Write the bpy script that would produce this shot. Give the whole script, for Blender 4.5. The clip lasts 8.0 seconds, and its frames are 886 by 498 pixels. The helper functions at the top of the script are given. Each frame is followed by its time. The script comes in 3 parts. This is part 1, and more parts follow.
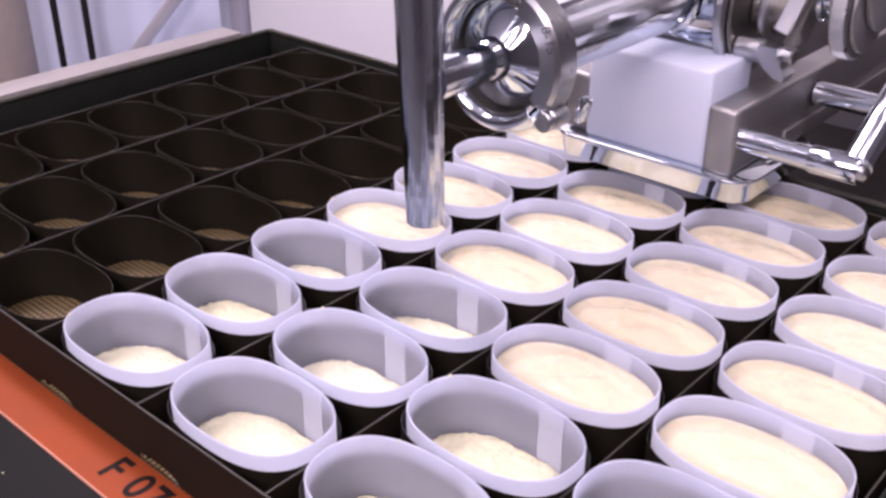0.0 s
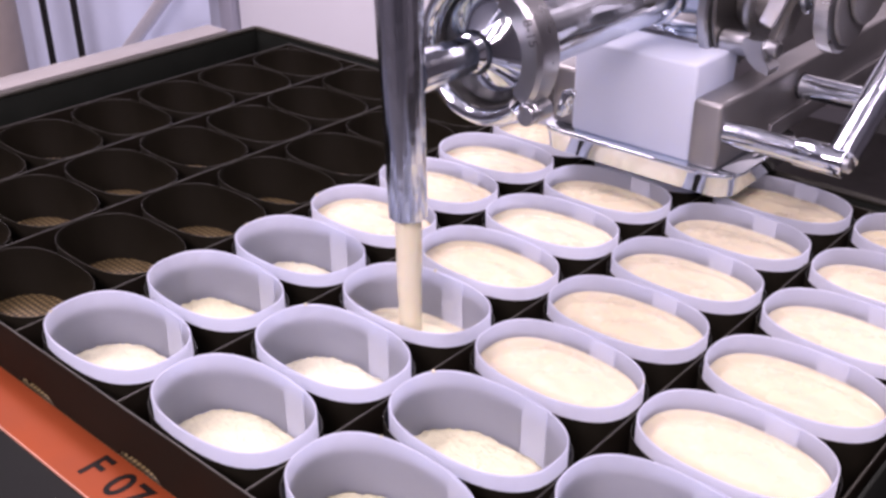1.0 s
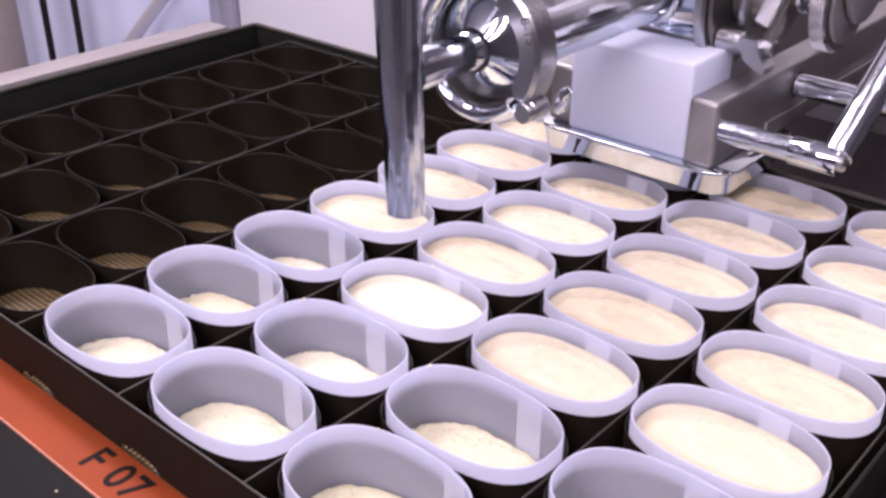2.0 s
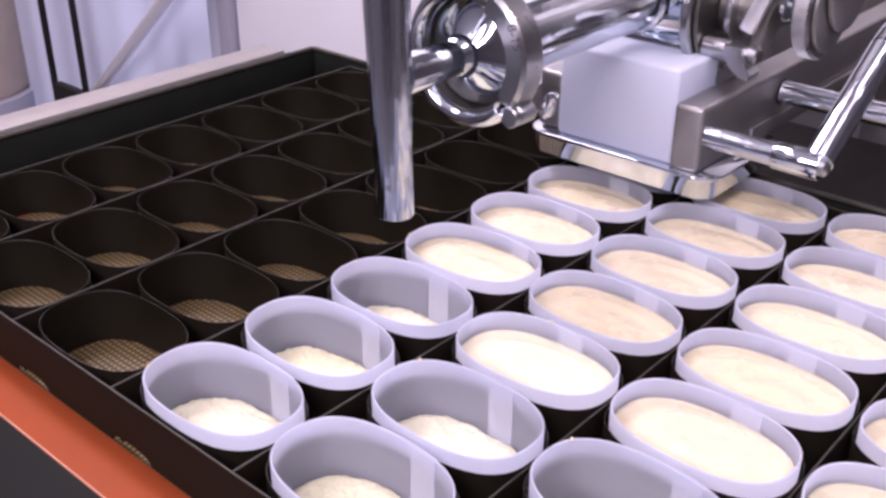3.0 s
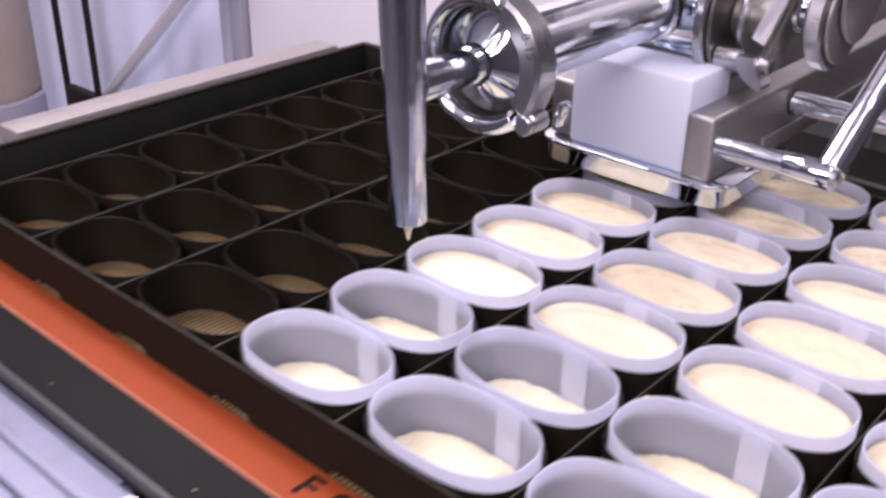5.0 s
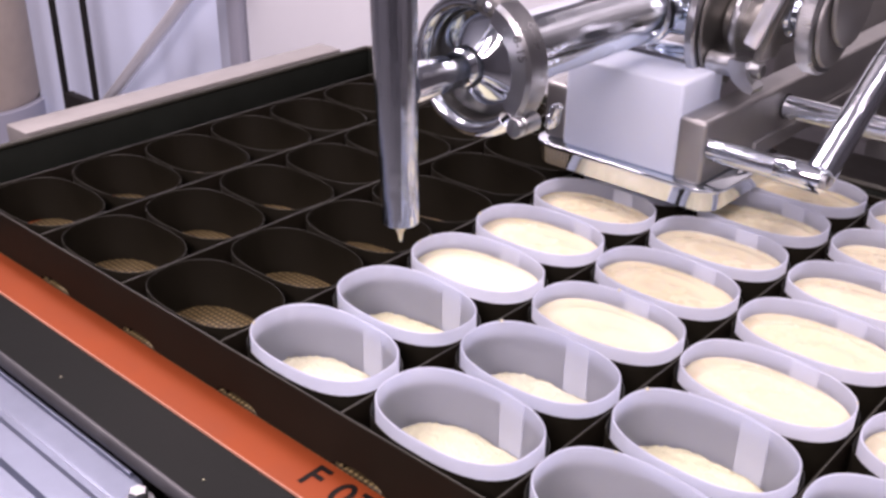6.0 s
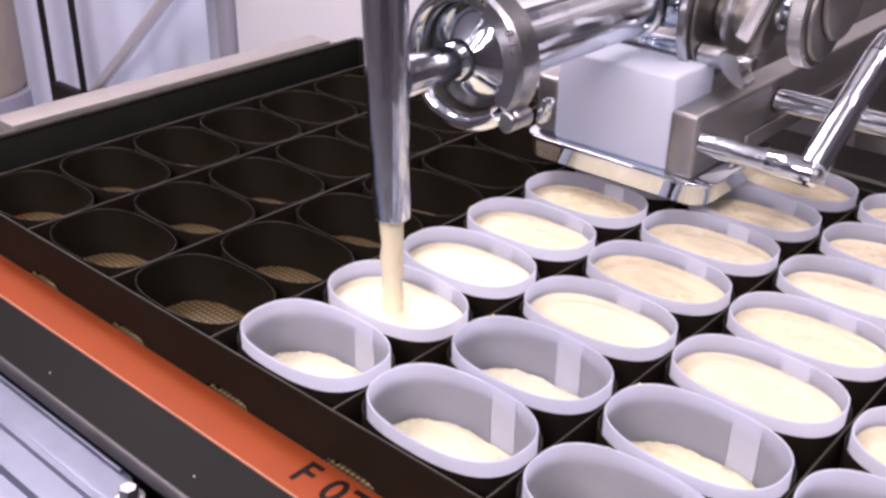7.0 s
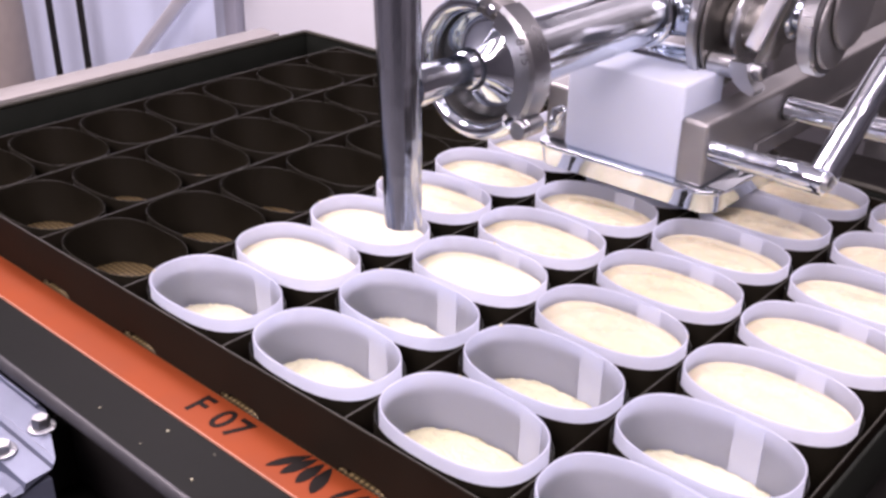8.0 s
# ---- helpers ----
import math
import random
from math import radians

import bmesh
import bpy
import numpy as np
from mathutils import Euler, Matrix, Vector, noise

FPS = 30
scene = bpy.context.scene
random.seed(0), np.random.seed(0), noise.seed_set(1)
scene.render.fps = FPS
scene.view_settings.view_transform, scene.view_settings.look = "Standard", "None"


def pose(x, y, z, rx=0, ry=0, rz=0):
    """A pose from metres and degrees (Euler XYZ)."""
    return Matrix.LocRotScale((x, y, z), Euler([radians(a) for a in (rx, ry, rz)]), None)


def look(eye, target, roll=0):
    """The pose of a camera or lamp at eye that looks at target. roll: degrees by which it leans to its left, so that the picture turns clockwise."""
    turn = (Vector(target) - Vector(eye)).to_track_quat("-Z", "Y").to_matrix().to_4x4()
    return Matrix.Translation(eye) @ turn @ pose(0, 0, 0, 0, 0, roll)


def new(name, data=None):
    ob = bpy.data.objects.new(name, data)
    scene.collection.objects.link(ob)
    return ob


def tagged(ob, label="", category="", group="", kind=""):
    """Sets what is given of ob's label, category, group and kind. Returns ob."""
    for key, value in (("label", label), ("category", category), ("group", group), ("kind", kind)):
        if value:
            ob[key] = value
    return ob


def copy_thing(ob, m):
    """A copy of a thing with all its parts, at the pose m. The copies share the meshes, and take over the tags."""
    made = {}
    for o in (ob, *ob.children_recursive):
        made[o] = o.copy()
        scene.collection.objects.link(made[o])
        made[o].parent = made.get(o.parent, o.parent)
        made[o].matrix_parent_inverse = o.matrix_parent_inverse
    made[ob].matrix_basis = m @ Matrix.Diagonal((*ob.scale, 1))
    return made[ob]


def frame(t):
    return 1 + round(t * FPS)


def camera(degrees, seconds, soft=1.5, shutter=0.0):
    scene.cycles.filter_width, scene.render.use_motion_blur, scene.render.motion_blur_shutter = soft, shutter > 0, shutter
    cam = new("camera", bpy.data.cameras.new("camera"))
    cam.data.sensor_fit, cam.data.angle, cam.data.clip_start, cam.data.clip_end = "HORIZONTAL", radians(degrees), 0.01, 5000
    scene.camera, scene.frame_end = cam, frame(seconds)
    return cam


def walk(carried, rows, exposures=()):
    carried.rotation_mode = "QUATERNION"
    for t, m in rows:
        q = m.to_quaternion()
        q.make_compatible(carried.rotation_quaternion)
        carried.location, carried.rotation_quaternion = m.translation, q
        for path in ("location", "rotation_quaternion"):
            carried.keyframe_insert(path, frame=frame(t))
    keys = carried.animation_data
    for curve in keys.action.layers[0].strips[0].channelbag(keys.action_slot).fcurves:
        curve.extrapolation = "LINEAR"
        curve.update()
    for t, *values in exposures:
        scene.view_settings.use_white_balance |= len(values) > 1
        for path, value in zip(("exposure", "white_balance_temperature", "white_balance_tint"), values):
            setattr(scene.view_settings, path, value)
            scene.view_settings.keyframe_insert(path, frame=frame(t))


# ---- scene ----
# The clip: cups on a moving tray are filled under a fixed nozzle. x runs along the near edge of the tray, y away from it,
# z = 0 is the height of the cups' rims.
PATH = [
    (0.0, pose(0.3770, -0.2084, 0.2575, 62.160, -0.083, 41.623)),
    (0.5, pose(0.3769, -0.2053, 0.2539, 62.023, 0.020, 41.538)),
    (1.0, pose(0.3800, -0.2035, 0.2543, 62.121, 0.087, 41.197)),
    (1.2, pose(0.3800, -0.2035, 0.2543, 61.930, 0.087, 41.150)),
    (2.5, pose(0.3892, -0.2095, 0.2571, 62.172, -0.294, 41.315)),
    (3.0, pose(0.3941, -0.2113, 0.2576, 62.447, -0.373, 41.249)),
    (3.5, pose(0.3941, -0.2132, 0.2577, 62.641, -0.431, 41.357)),
    (4.0, pose(0.3936, -0.2123, 0.2569, 62.620, -0.555, 41.559)),
    (4.5, pose(0.3912, -0.2147, 0.2573, 62.659, -0.721, 41.733)),
    (5.0, pose(0.3944, -0.2146, 0.2597, 62.734, -0.682, 41.924)),
    (5.2, pose(0.3944, -0.2146, 0.2597, 62.830, -0.682, 41.924)),
    (6.3, pose(0.4005, -0.2152, 0.2568, 63.300, -0.781, 41.870)),
    (6.5, pose(0.4005, -0.2152, 0.2568, 62.958, -0.781, 41.617)),
    (7.0, pose(0.3964, -0.2135, 0.2586, 62.673, -1.020, 41.348)),
    (7.5, pose(0.3970, -0.2159, 0.2577, 63.081, -0.801, 41.447)),
    (8.0, pose(0.3963, -0.2169, 0.2590, 63.169, -0.842, 41.686)),
]
cam = camera(46.75, 8.0, soft=2.9, shutter=0.5)
walk(cam, PATH, exposures=[(0.0, -0.37, 7250, 17.5), (3.0, -0.37, 7100, 17), (5.0, -0.33, 7300, 13.5), (6.3, -0.29, 7600, 10.5), (7.5, -0.27, 7600, 10.5), (8.0, -0.14, 7450, 11.5)])

# ---- light: a closed workshop lit by ceiling panels and added fill lamps ----
world = bpy.data.worlds.new("world")
scene.world = world
world.use_nodes = True
world.node_tree.nodes["Background"].inputs["Color"].default_value = (0.72, 0.74, 0.9, 1)
world.node_tree.nodes["Background"].inputs["Strength"].default_value = 0.05
scene.view_settings.exposure = 0.0


def panel_lamp(name, x, y, z, sx, sy, watts, color=(0.92, 0.81, 0.98), target=None):
    data = bpy.data.lights.new(name, "AREA")
    data.shape, data.size, data.size_y, data.energy, data.color = "RECTANGLE", sx, sy, watts, color
    ob = new(name, data)
    ob.matrix_world = look((x, y, z), target or (x, y, 0))
    return ob


panel_lamp("ceiling_panel_lamp", 0.75, 0.45, 1.45, 0.30, 1.2, 18)
panel_lamp("ceiling_panel_lamp", -0.65, 0.1, 1.45, 0.30, 1.2, 17)
# Added fill lamp that brightens the wall behind the tray.
panel_lamp("ceiling_panel_lamp", -1.25, 0.40, 1.45, 1.2, 0.30, 38, target=(-1.25, 0.75, 0.0))
# Two added fill strips hung below the ceiling, brightening upright faces from the front.
panel_lamp("ceiling_panel_lamp", 0.45, -1.12, 1.30, 1.4, 0.09, 27, target=(0.0, 0.3, 0.0))
panel_lamp("ceiling_panel_lamp", 0.45, -1.55, 1.10, 1.4, 0.09, 27, target=(0.0, 0.3, 0.0))

# ---- materials ----


def mat(name, color, rough=0.5, metal=0.0, grain=0.0, scale=60.0, bump=0.0, bump_scale=None, depth=0.001, spread=0.15, **extra):
    m = bpy.data.materials.new(name)
    m.use_nodes = True
    nt = m.node_tree
    b = nt.nodes["Principled BSDF"]
    b.inputs["Base Color"].default_value = (*color, 1)
    b.inputs["Roughness"].default_value = rough
    b.inputs["Metallic"].default_value = metal
    for k, v in extra.items():
        b.inputs[k.replace("_", " ")].default_value = v
    tc = nt.nodes.new("ShaderNodeTexCoord")
    if grain:
        fine = nt.nodes.new("ShaderNodeTexNoise")
        fine.inputs["Scale"].default_value = scale
        fine.inputs["Detail"].default_value = 6
        wide = nt.nodes.new("ShaderNodeTexNoise")
        wide.inputs["Scale"].default_value = scale / 9
        wide.inputs["Detail"].default_value = 3
        both = nt.nodes.new("ShaderNodeMath")
        both.operation = "ADD"
        ramp = nt.nodes.new("ShaderNodeMapRange")
        ramp.inputs["From Min"].default_value, ramp.inputs["From Max"].default_value = 0.6, 1.4
        ramp.inputs["To Min"].default_value, ramp.inputs["To Max"].default_value = 1 - grain, 1 + grain
        mul = nt.nodes.new("ShaderNodeMix")
        mul.data_type, mul.blend_type = "RGBA", "MULTIPLY"
        mul.inputs[0].default_value = 1
        mul.inputs[6].default_value = (*color, 1)
        for n in (fine, wide):
            nt.links.new(tc.outputs["Object"], n.inputs["Vector"])
        nt.links.new(fine.outputs["Fac"], both.inputs[0])
        nt.links.new(wide.outputs["Fac"], both.inputs[1])
        nt.links.new(both.outputs[0], ramp.inputs["Value"])
        nt.links.new(ramp.outputs["Result"], mul.inputs[7])
        nt.links.new(mul.outputs[2], b.inputs["Base Color"])
        rr = nt.nodes.new("ShaderNodeMapRange")
        rr.inputs["From Min"].default_value, rr.inputs["From Max"].default_value = 0.6, 1.4
        rr.inputs["To Min"].default_value, rr.inputs["To Max"].default_value = rough * (1 - spread), rough * (1 + spread)
        nt.links.new(both.outputs[0], rr.inputs["Value"])
        nt.links.new(rr.outputs["Result"], b.inputs["Roughness"])
    if bump:
        n = nt.nodes.new("ShaderNodeTexNoise")
        n.inputs["Scale"].default_value = bump_scale or scale * 2
        n.inputs["Detail"].default_value = 4
        bp = nt.nodes.new("ShaderNodeBump")
        bp.inputs["Strength"].default_value = bump
        bp.inputs["Distance"].default_value = depth
        nt.links.new(tc.outputs["Object"], n.inputs["Vector"])
        nt.links.new(n.outputs["Fac"], bp.inputs["Height"])
        nt.links.new(bp.outputs["Normal"], b.inputs["Normal"])
    return m


def translucent(m, color, share):
    """Let part of the light through a thin wall."""
    nt = m.node_tree
    b, out = nt.nodes["Principled BSDF"], nt.nodes["Material Output"]
    t = nt.nodes.new("ShaderNodeBsdfTranslucent")
    t.inputs["Color"].default_value = (*color, 1)
    mix = nt.nodes.new("ShaderNodeMixShader")
    mix.inputs[0].default_value = share
    nt.links.new(b.outputs[0], mix.inputs[1])
    nt.links.new(t.outputs[0], mix.inputs[2])
    nt.links.new(mix.outputs[0], out.inputs["Surface"])
    return m


def woven(name):
    """Golden glass-fibre weave under clear silicone."""
    m = mat(name, (0.30, 0.19, 0.08), 0.45)
    nt = m.node_tree
    b = nt.nodes["Principled BSDF"]
    tc = nt.nodes.new("ShaderNodeTexCoord")
    waves = []
    for axis in "XY":
        w = nt.nodes.new("ShaderNodeTexWave")
        w.bands_direction = axis
        w.inputs["Scale"].default_value = 98
        w.inputs["Distortion"].default_value = 0.3
        nt.links.new(tc.outputs["Object"], w.inputs["Vector"])
        waves.append(w)
    mul = nt.nodes.new("ShaderNodeMath")
    mul.operation = "MULTIPLY"
    nt.links.new(waves[0].outputs["Fac"], mul.inputs[0])
    nt.links.new(waves[1].outputs["Fac"], mul.inputs[1])
    ramp = nt.nodes.new("ShaderNodeValToRGB")
    ramp.color_ramp.elements[0].color = (0.030, 0.020, 0.009, 1)
    ramp.color_ramp.elements[1].color = (0.30, 0.225, 0.105, 1)
    ramp.color_ramp.elements[1].position = 0.7
    nt.links.new(mul.outputs[0], ramp.inputs[0])
    nt.links.new(ramp.outputs[0], b.inputs["Base Color"])
    bp = nt.nodes.new("ShaderNodeBump")
    bp.inputs["Distance"].default_value = 0.0004
    nt.links.new(mul.outputs[0], bp.inputs["Height"])
    nt.links.new(bp.outputs["Normal"], b.inputs["Normal"])
    return m


M_CUP = translucent(mat("frosted_plastic", (0.82, 0.86, 0.955), 0.36, grain=0.04, scale=90), (0.85, 0.885, 0.98), 0.78)
M_FLAP = translucent(mat("frosted_plastic_double", (0.81, 0.85, 0.94), 0.32, grain=0.04, scale=90), (0.84, 0.88, 0.97), 0.58)
def varied(m, other):
    """Shift the colour from thing to thing."""
    nt = m.node_tree
    b = nt.nodes["Principled BSDF"]
    src = b.inputs["Base Color"].links[0].from_socket
    info = nt.nodes.new("ShaderNodeObjectInfo")
    mix = nt.nodes.new("ShaderNodeMix")
    mix.data_type, mix.blend_type = "RGBA", "MULTIPLY"
    mix.inputs[7].default_value = (*other, 1)
    nt.links.new(info.outputs["Random"], mix.inputs[0])
    nt.links.new(src, mix.inputs[6])
    nt.links.new(mix.outputs[2], b.inputs["Base Color"])
    return m


M_BATTER = varied(mat("batter", (0.72, 0.665, 0.49), 0.27, grain=0.015, scale=70, bump=0.10, bump_scale=45, Subsurface_Weight=0.25, Subsurface_Radius=(0.006, 0.004, 0.002), Subsurface_Scale=1.0), (0.94, 0.915, 0.87))
M_FRESH = mat("fresh_batter", (0.83, 0.78, 0.575), 0.22, grain=0.015, scale=70, bump=0.10, bump_scale=45, Subsurface_Weight=0.25, Subsurface_Radius=(0.006, 0.004, 0.002), Subsurface_Scale=1.0)
M_CRUMB = varied(mat("crumb", (0.93, 0.92, 0.73), 0.85, grain=0.10, scale=260, bump=1.0, bump_scale=520, depth=0.0016), (0.97, 0.95, 0.82))
M_BLACK = mat("black_coating", (0.0140, 0.0112, 0.0080), 0.55, grain=0.25, scale=40, bump=0.05, bump_scale=500, Specular_IOR_Level=0.10)
M_RING = mat("black_ring", (0.009, 0.0075, 0.0045), 0.6, grain=0.25, scale=50, Specular_IOR_Level=0.2)
M_EDGE = mat("worn_black_edge", (0.026, 0.0255, 0.019), 0.5, grain=0.6, scale=120)
M_SHEET = mat("dark_baking_sheet", (0.0095, 0.0108, 0.0105), 0.5, grain=0.25, scale=25, bump=0.08, bump_scale=300, Specular_IOR_Level=0.07)
M_RIM = mat("dark_steel_rim", (0.0150, 0.0175, 0.0150), 0.5, grain=0.3, scale=30, bump=0.08, bump_scale=300, Specular_IOR_Level=0.1)
M_SHEET_EDGE = mat("sheet_bead", (0.058, 0.060, 0.068), 0.40, metal=0.3, grain=0.3, scale=60)
M_ORANGE = mat("orange_silicone", (0.265, 0.052, 0.015), 0.6, Specular_IOR_Level=0.2, grain=0.16, scale=30, bump=0.10, bump_scale=120)
M_ORANGE_EDGE = mat("pale_orange_edge", (0.55, 0.26, 0.18), 0.5, grain=0.1, scale=60)


def drawn(m, axis, strength=0.45):
    """Polishing lines along one axis: shallow flutes that break up the reflections."""
    nt = m.node_tree
    b = nt.nodes["Principled BSDF"]
    tc = nt.nodes.new("ShaderNodeTexCoord")
    stretch = nt.nodes.new("ShaderNodeMapping")
    stretch.inputs["Scale"].default_value = tuple(0.035 if k == axis else 1.0 for k in "XYZ")
    nt.links.new(tc.outputs["Object"], stretch.inputs["Vector"])
    n = nt.nodes.new("ShaderNodeTexNoise")
    n.inputs["Scale"].default_value = 230
    n.inputs["Detail"].default_value = 3
    nt.links.new(stretch.outputs[0], n.inputs["Vector"])
    wide = nt.nodes.new("ShaderNodeTexNoise")
    wide.inputs["Scale"].default_value = 55
    nt.links.new(tc.outputs["Object"], wide.inputs["Vector"])
    first = nt.nodes.new("ShaderNodeBump")
    first.inputs["Strength"].default_value, first.inputs["Distance"].default_value = strength, 0.0010
    nt.links.new(n.outputs["Fac"], first.inputs["Height"])
    second = nt.nodes.new("ShaderNodeBump")
    second.inputs["Strength"].default_value, second.inputs["Distance"].default_value = 0.3, 0.0012
    nt.links.new(wide.outputs["Fac"], second.inputs["Height"])
    nt.links.new(first.outputs["Normal"], second.inputs["Normal"])
    nt.links.new(second.outputs["Normal"], b.inputs["Normal"])
    return m


M_WEAVE = woven("woven_mat")
M_STAMP = mat("stamped_shadow", (0.17, 0.17, 0.18), 0.5, metal=0.8)
# Darker tone than the other steels; sets the lever off from its surroundings.
M_DULL = mat("dull_dark_steel", (0.225, 0.22, 0.21), 0.42, metal=1.0, grain=0.12, scale=70, bump=0.05, bump_scale=300)
M_INK = mat("black_ink", (0.010, 0.008, 0.007), 0.6, Specular_IOR_Level=0.12, grain=0.3, scale=90)
M_CHROME = mat("polished_steel", (0.68, 0.73, 0.79), 0.07, metal=1.0, grain=0.05, scale=50, spread=0.35)
M_DRAWN_X, M_DRAWN_Y, M_DRAWN_Z = (drawn(mat("drawn_steel_" + k.lower(), (0.67, 0.72, 0.79), 0.12, metal=1.0, grain=0.05, scale=50, spread=0.35), k, 0.9 if k == "Z" else 0.45) for k in "XYZ")
M_STEEL = mat("satin_steel", (0.45, 0.465, 0.49), 0.29, metal=1.0, grain=0.08, scale=90, bump=0.04, bump_scale=400)
M_BRUSHED = mat("brushed_steel", (0.355, 0.355, 0.36), 0.46, metal=0.95, grain=0.10, scale=70, bump=0.05, bump_scale=300)
M_ALU = mat("anodised_aluminium", (0.155, 0.18, 0.25), 0.36, metal=0.45, grain=0.16, scale=60, bump=0.05, bump_scale=200)
M_BAR = mat("pale_bar", (0.25, 0.242, 0.24), 0.55, metal=0.15, grain=0.14, scale=70, bump=0.05, bump_scale=200)
M_RODS = mat("pale_steel_rod", (0.74, 0.76, 0.82), 0.24, metal=0.5, grain=0.05, scale=40)
M_WHITE = translucent(mat("white_plastic", (0.77, 0.85, 1.0), 0.42, Subsurface_Weight=0.15, Subsurface_Radius=(0.012, 0.012, 0.014), Subsurface_Scale=1.0, grain=0.02, scale=30, bump=0.04, bump_scale=200), (0.82, 0.86, 1.0), 0.28)
M_WALL = mat("painted_wall", (0.76, 0.79, 0.85), 0.6, grain=0.03, scale=8, bump=0.03, bump_scale=90)
M_PANEL = mat("grey_panel", (0.43, 0.47, 0.58), 0.45, grain=0.06, scale=10)
M_COVER = mat("plastic_cover", (0.64, 0.72, 0.90), 0.5, grain=0.06, scale=6)
M_DARK = mat("near_black_matt", (0.014, 0.013, 0.013), 0.6, grain=0.2, scale=40, Specular_IOR_Level=0.12)
M_BEIGE = mat("beige_plastic", (0.42, 0.36, 0.31), 0.5, grain=0.1, scale=30)
# Unseen walls, kept darker than the ceiling to put contrast into steel reflections.
M_ROOM = mat("unseen_grey_wall", (0.30, 0.29, 0.31), 0.6, grain=0.06, scale=4)
M_POST = mat("grey_post", (0.30, 0.31, 0.38), 0.45, grain=0.08, scale=12)
M_FLOOR = mat("floor_paint", (0.32, 0.32, 0.34), 0.5, grain=0.12, scale=6)

# ---- mesh helpers ----


def mesh_of(name, verts, faces, material, smooth=True, sharp=35):
    me = bpy.data.meshes.new(name)
    me.from_pydata([tuple(v) for v in verts], [], faces)
    bm = bmesh.new()
    bm.from_mesh(me)
    bmesh.ops.recalc_face_normals(bm, faces=bm.faces)
    for e in bm.edges:
        if len(e.link_faces) == 2 and e.calc_face_angle(0) > radians(sharp):
            e.smooth = False
    for f in bm.faces:
        f.smooth = smooth
    bm.to_mesh(me)
    bm.free()
    me.materials.append(material)
    return me


def child(name, me, parent, m=None, label=""):
    ob = new(name, me)
    ob.parent = parent
    if m is not None:
        ob.matrix_basis = m
    return tagged(ob, label)


def empty(name, m, label, category, group="", kind=""):
    ob = new(name)
    ob.empty_display_size = 0.02
    ob.matrix_basis = m
    return tagged(ob, label, category, group, kind)


def loft(loops, cap0=True, cap1=True):
    n = len(loops[0])
    verts = [v for lp in loops for v in lp]
    faces = []
    for k in range(len(loops) - 1):
        for i in range(n):
            j = (i + 1) % n
            faces.append((k * n + i, k * n + j, (k + 1) * n + j, (k + 1) * n + i))
    if cap0:
        faces.append(tuple(range(n))[::-1])
    if cap1:
        faces.append(tuple(range((len(loops) - 1) * n, len(loops) * n)))
    return verts, faces


def oblong(a, b, z, n=20, power=2.45):
    """Oblong outline: flat-sided oval, longest along x."""
    out = []
    for k in range(2 * n + 2):
        t = 2 * math.pi * k / (2 * n + 2)
        c, d = math.cos(t), math.sin(t)
        out.append((a * math.copysign(abs(c) ** (2 / power), c), b * math.copysign(abs(d) ** (2 / power), d), z))
    return out


def box(x0, x1, y0, y1, z0, z1, bevel=0.0, seg=2):
    bm = bmesh.new()
    bmesh.ops.create_cube(bm, size=1)
    for v in bm.verts:
        v.co = ((x0 + x1) / 2 + v.co.x * (x1 - x0), (y0 + y1) / 2 + v.co.y * (y1 - y0), (z0 + z1) / 2 + v.co.z * (z1 - z0))
    if bevel:
        bmesh.ops.bevel(bm, geom=list(bm.edges), offset=bevel, segments=seg, profile=0.5, affect="EDGES")
    bm.verts.index_update()
    out = [tuple(v.co) for v in bm.verts], [tuple(v.index for v in f.verts) for f in bm.faces]
    bm.free()
    return out


def box_mesh(name, dims, material, bevel=0.0, seg=2):
    v, f = box(*dims, bevel, seg)
    return mesh_of(name, v, f, material)


def lathe(profile, seg=40, closed=False):
    """Turn (radius, height) pairs round z. closed: the profile is a ring's section."""
    loops = [[(r * math.cos(2 * math.pi * k / seg), r * math.sin(2 * math.pi * k / seg), h) for k in range(seg)] for r, h in profile]
    if closed:
        loops.append(loops[0])
    return loft(loops, not closed, not closed)


def moved(vf, m):
    return [tuple(m @ Vector(v)) for v in vf[0]], vf[1]


def joined(*items):
    verts, faces = [], []
    for v, f in items:
        k = len(verts)
        verts += list(v)
        faces += [tuple(i + k for i in q) for q in f]
    return verts, faces


def along(p, q):
    """The pose whose z axis runs from p to q."""
    d = Vector(q) - Vector(p)
    return Matrix.Translation(p) @ d.to_track_quat("Z", "Y").to_matrix().to_4x4()


def rod(p, q, r, bevel=0.001, seg=32):
    h = (Vector(q) - Vector(p)).length
    return moved(lathe([(r - bevel, 0), (r, bevel), (r, h - bevel), (r - bevel, h)], seg), along(p, q))


def swept(points, r, seg=24):
    """A round bar along a line of points."""
    loops = []
    pts = [Vector(p) for p in points]
    for i, p in enumerate(pts):
        d = (pts[min(i + 1, len(pts) - 1)] - pts[max(i - 1, 0)]).normalized()
        m = d.to_track_quat("Z", "X").to_matrix()
        loops.append([p + m @ Vector((r * math.cos(2 * math.pi * k / seg), r * math.sin(2 * math.pi * k / seg), 0)) for k in range(seg)])
    return loft(loops)


# ---- plan ----
PU, PV = 0.085, 0.0563                      # pitch of the cells
CUP_A, CUP_B = 0.0397, 0.0260               # half length and half width of a cup
FLOOR_Z, RING_Z, CRUMB_Z, FULL_Z = -0.0365, -0.0066, -0.0290, -0.0105
NX, NY, TIP_Z = 0.0815, 0.1122, 0.0425      # axis and mouth of the nozzle
ROWS = range(-3, 4)
COLS = range(7)
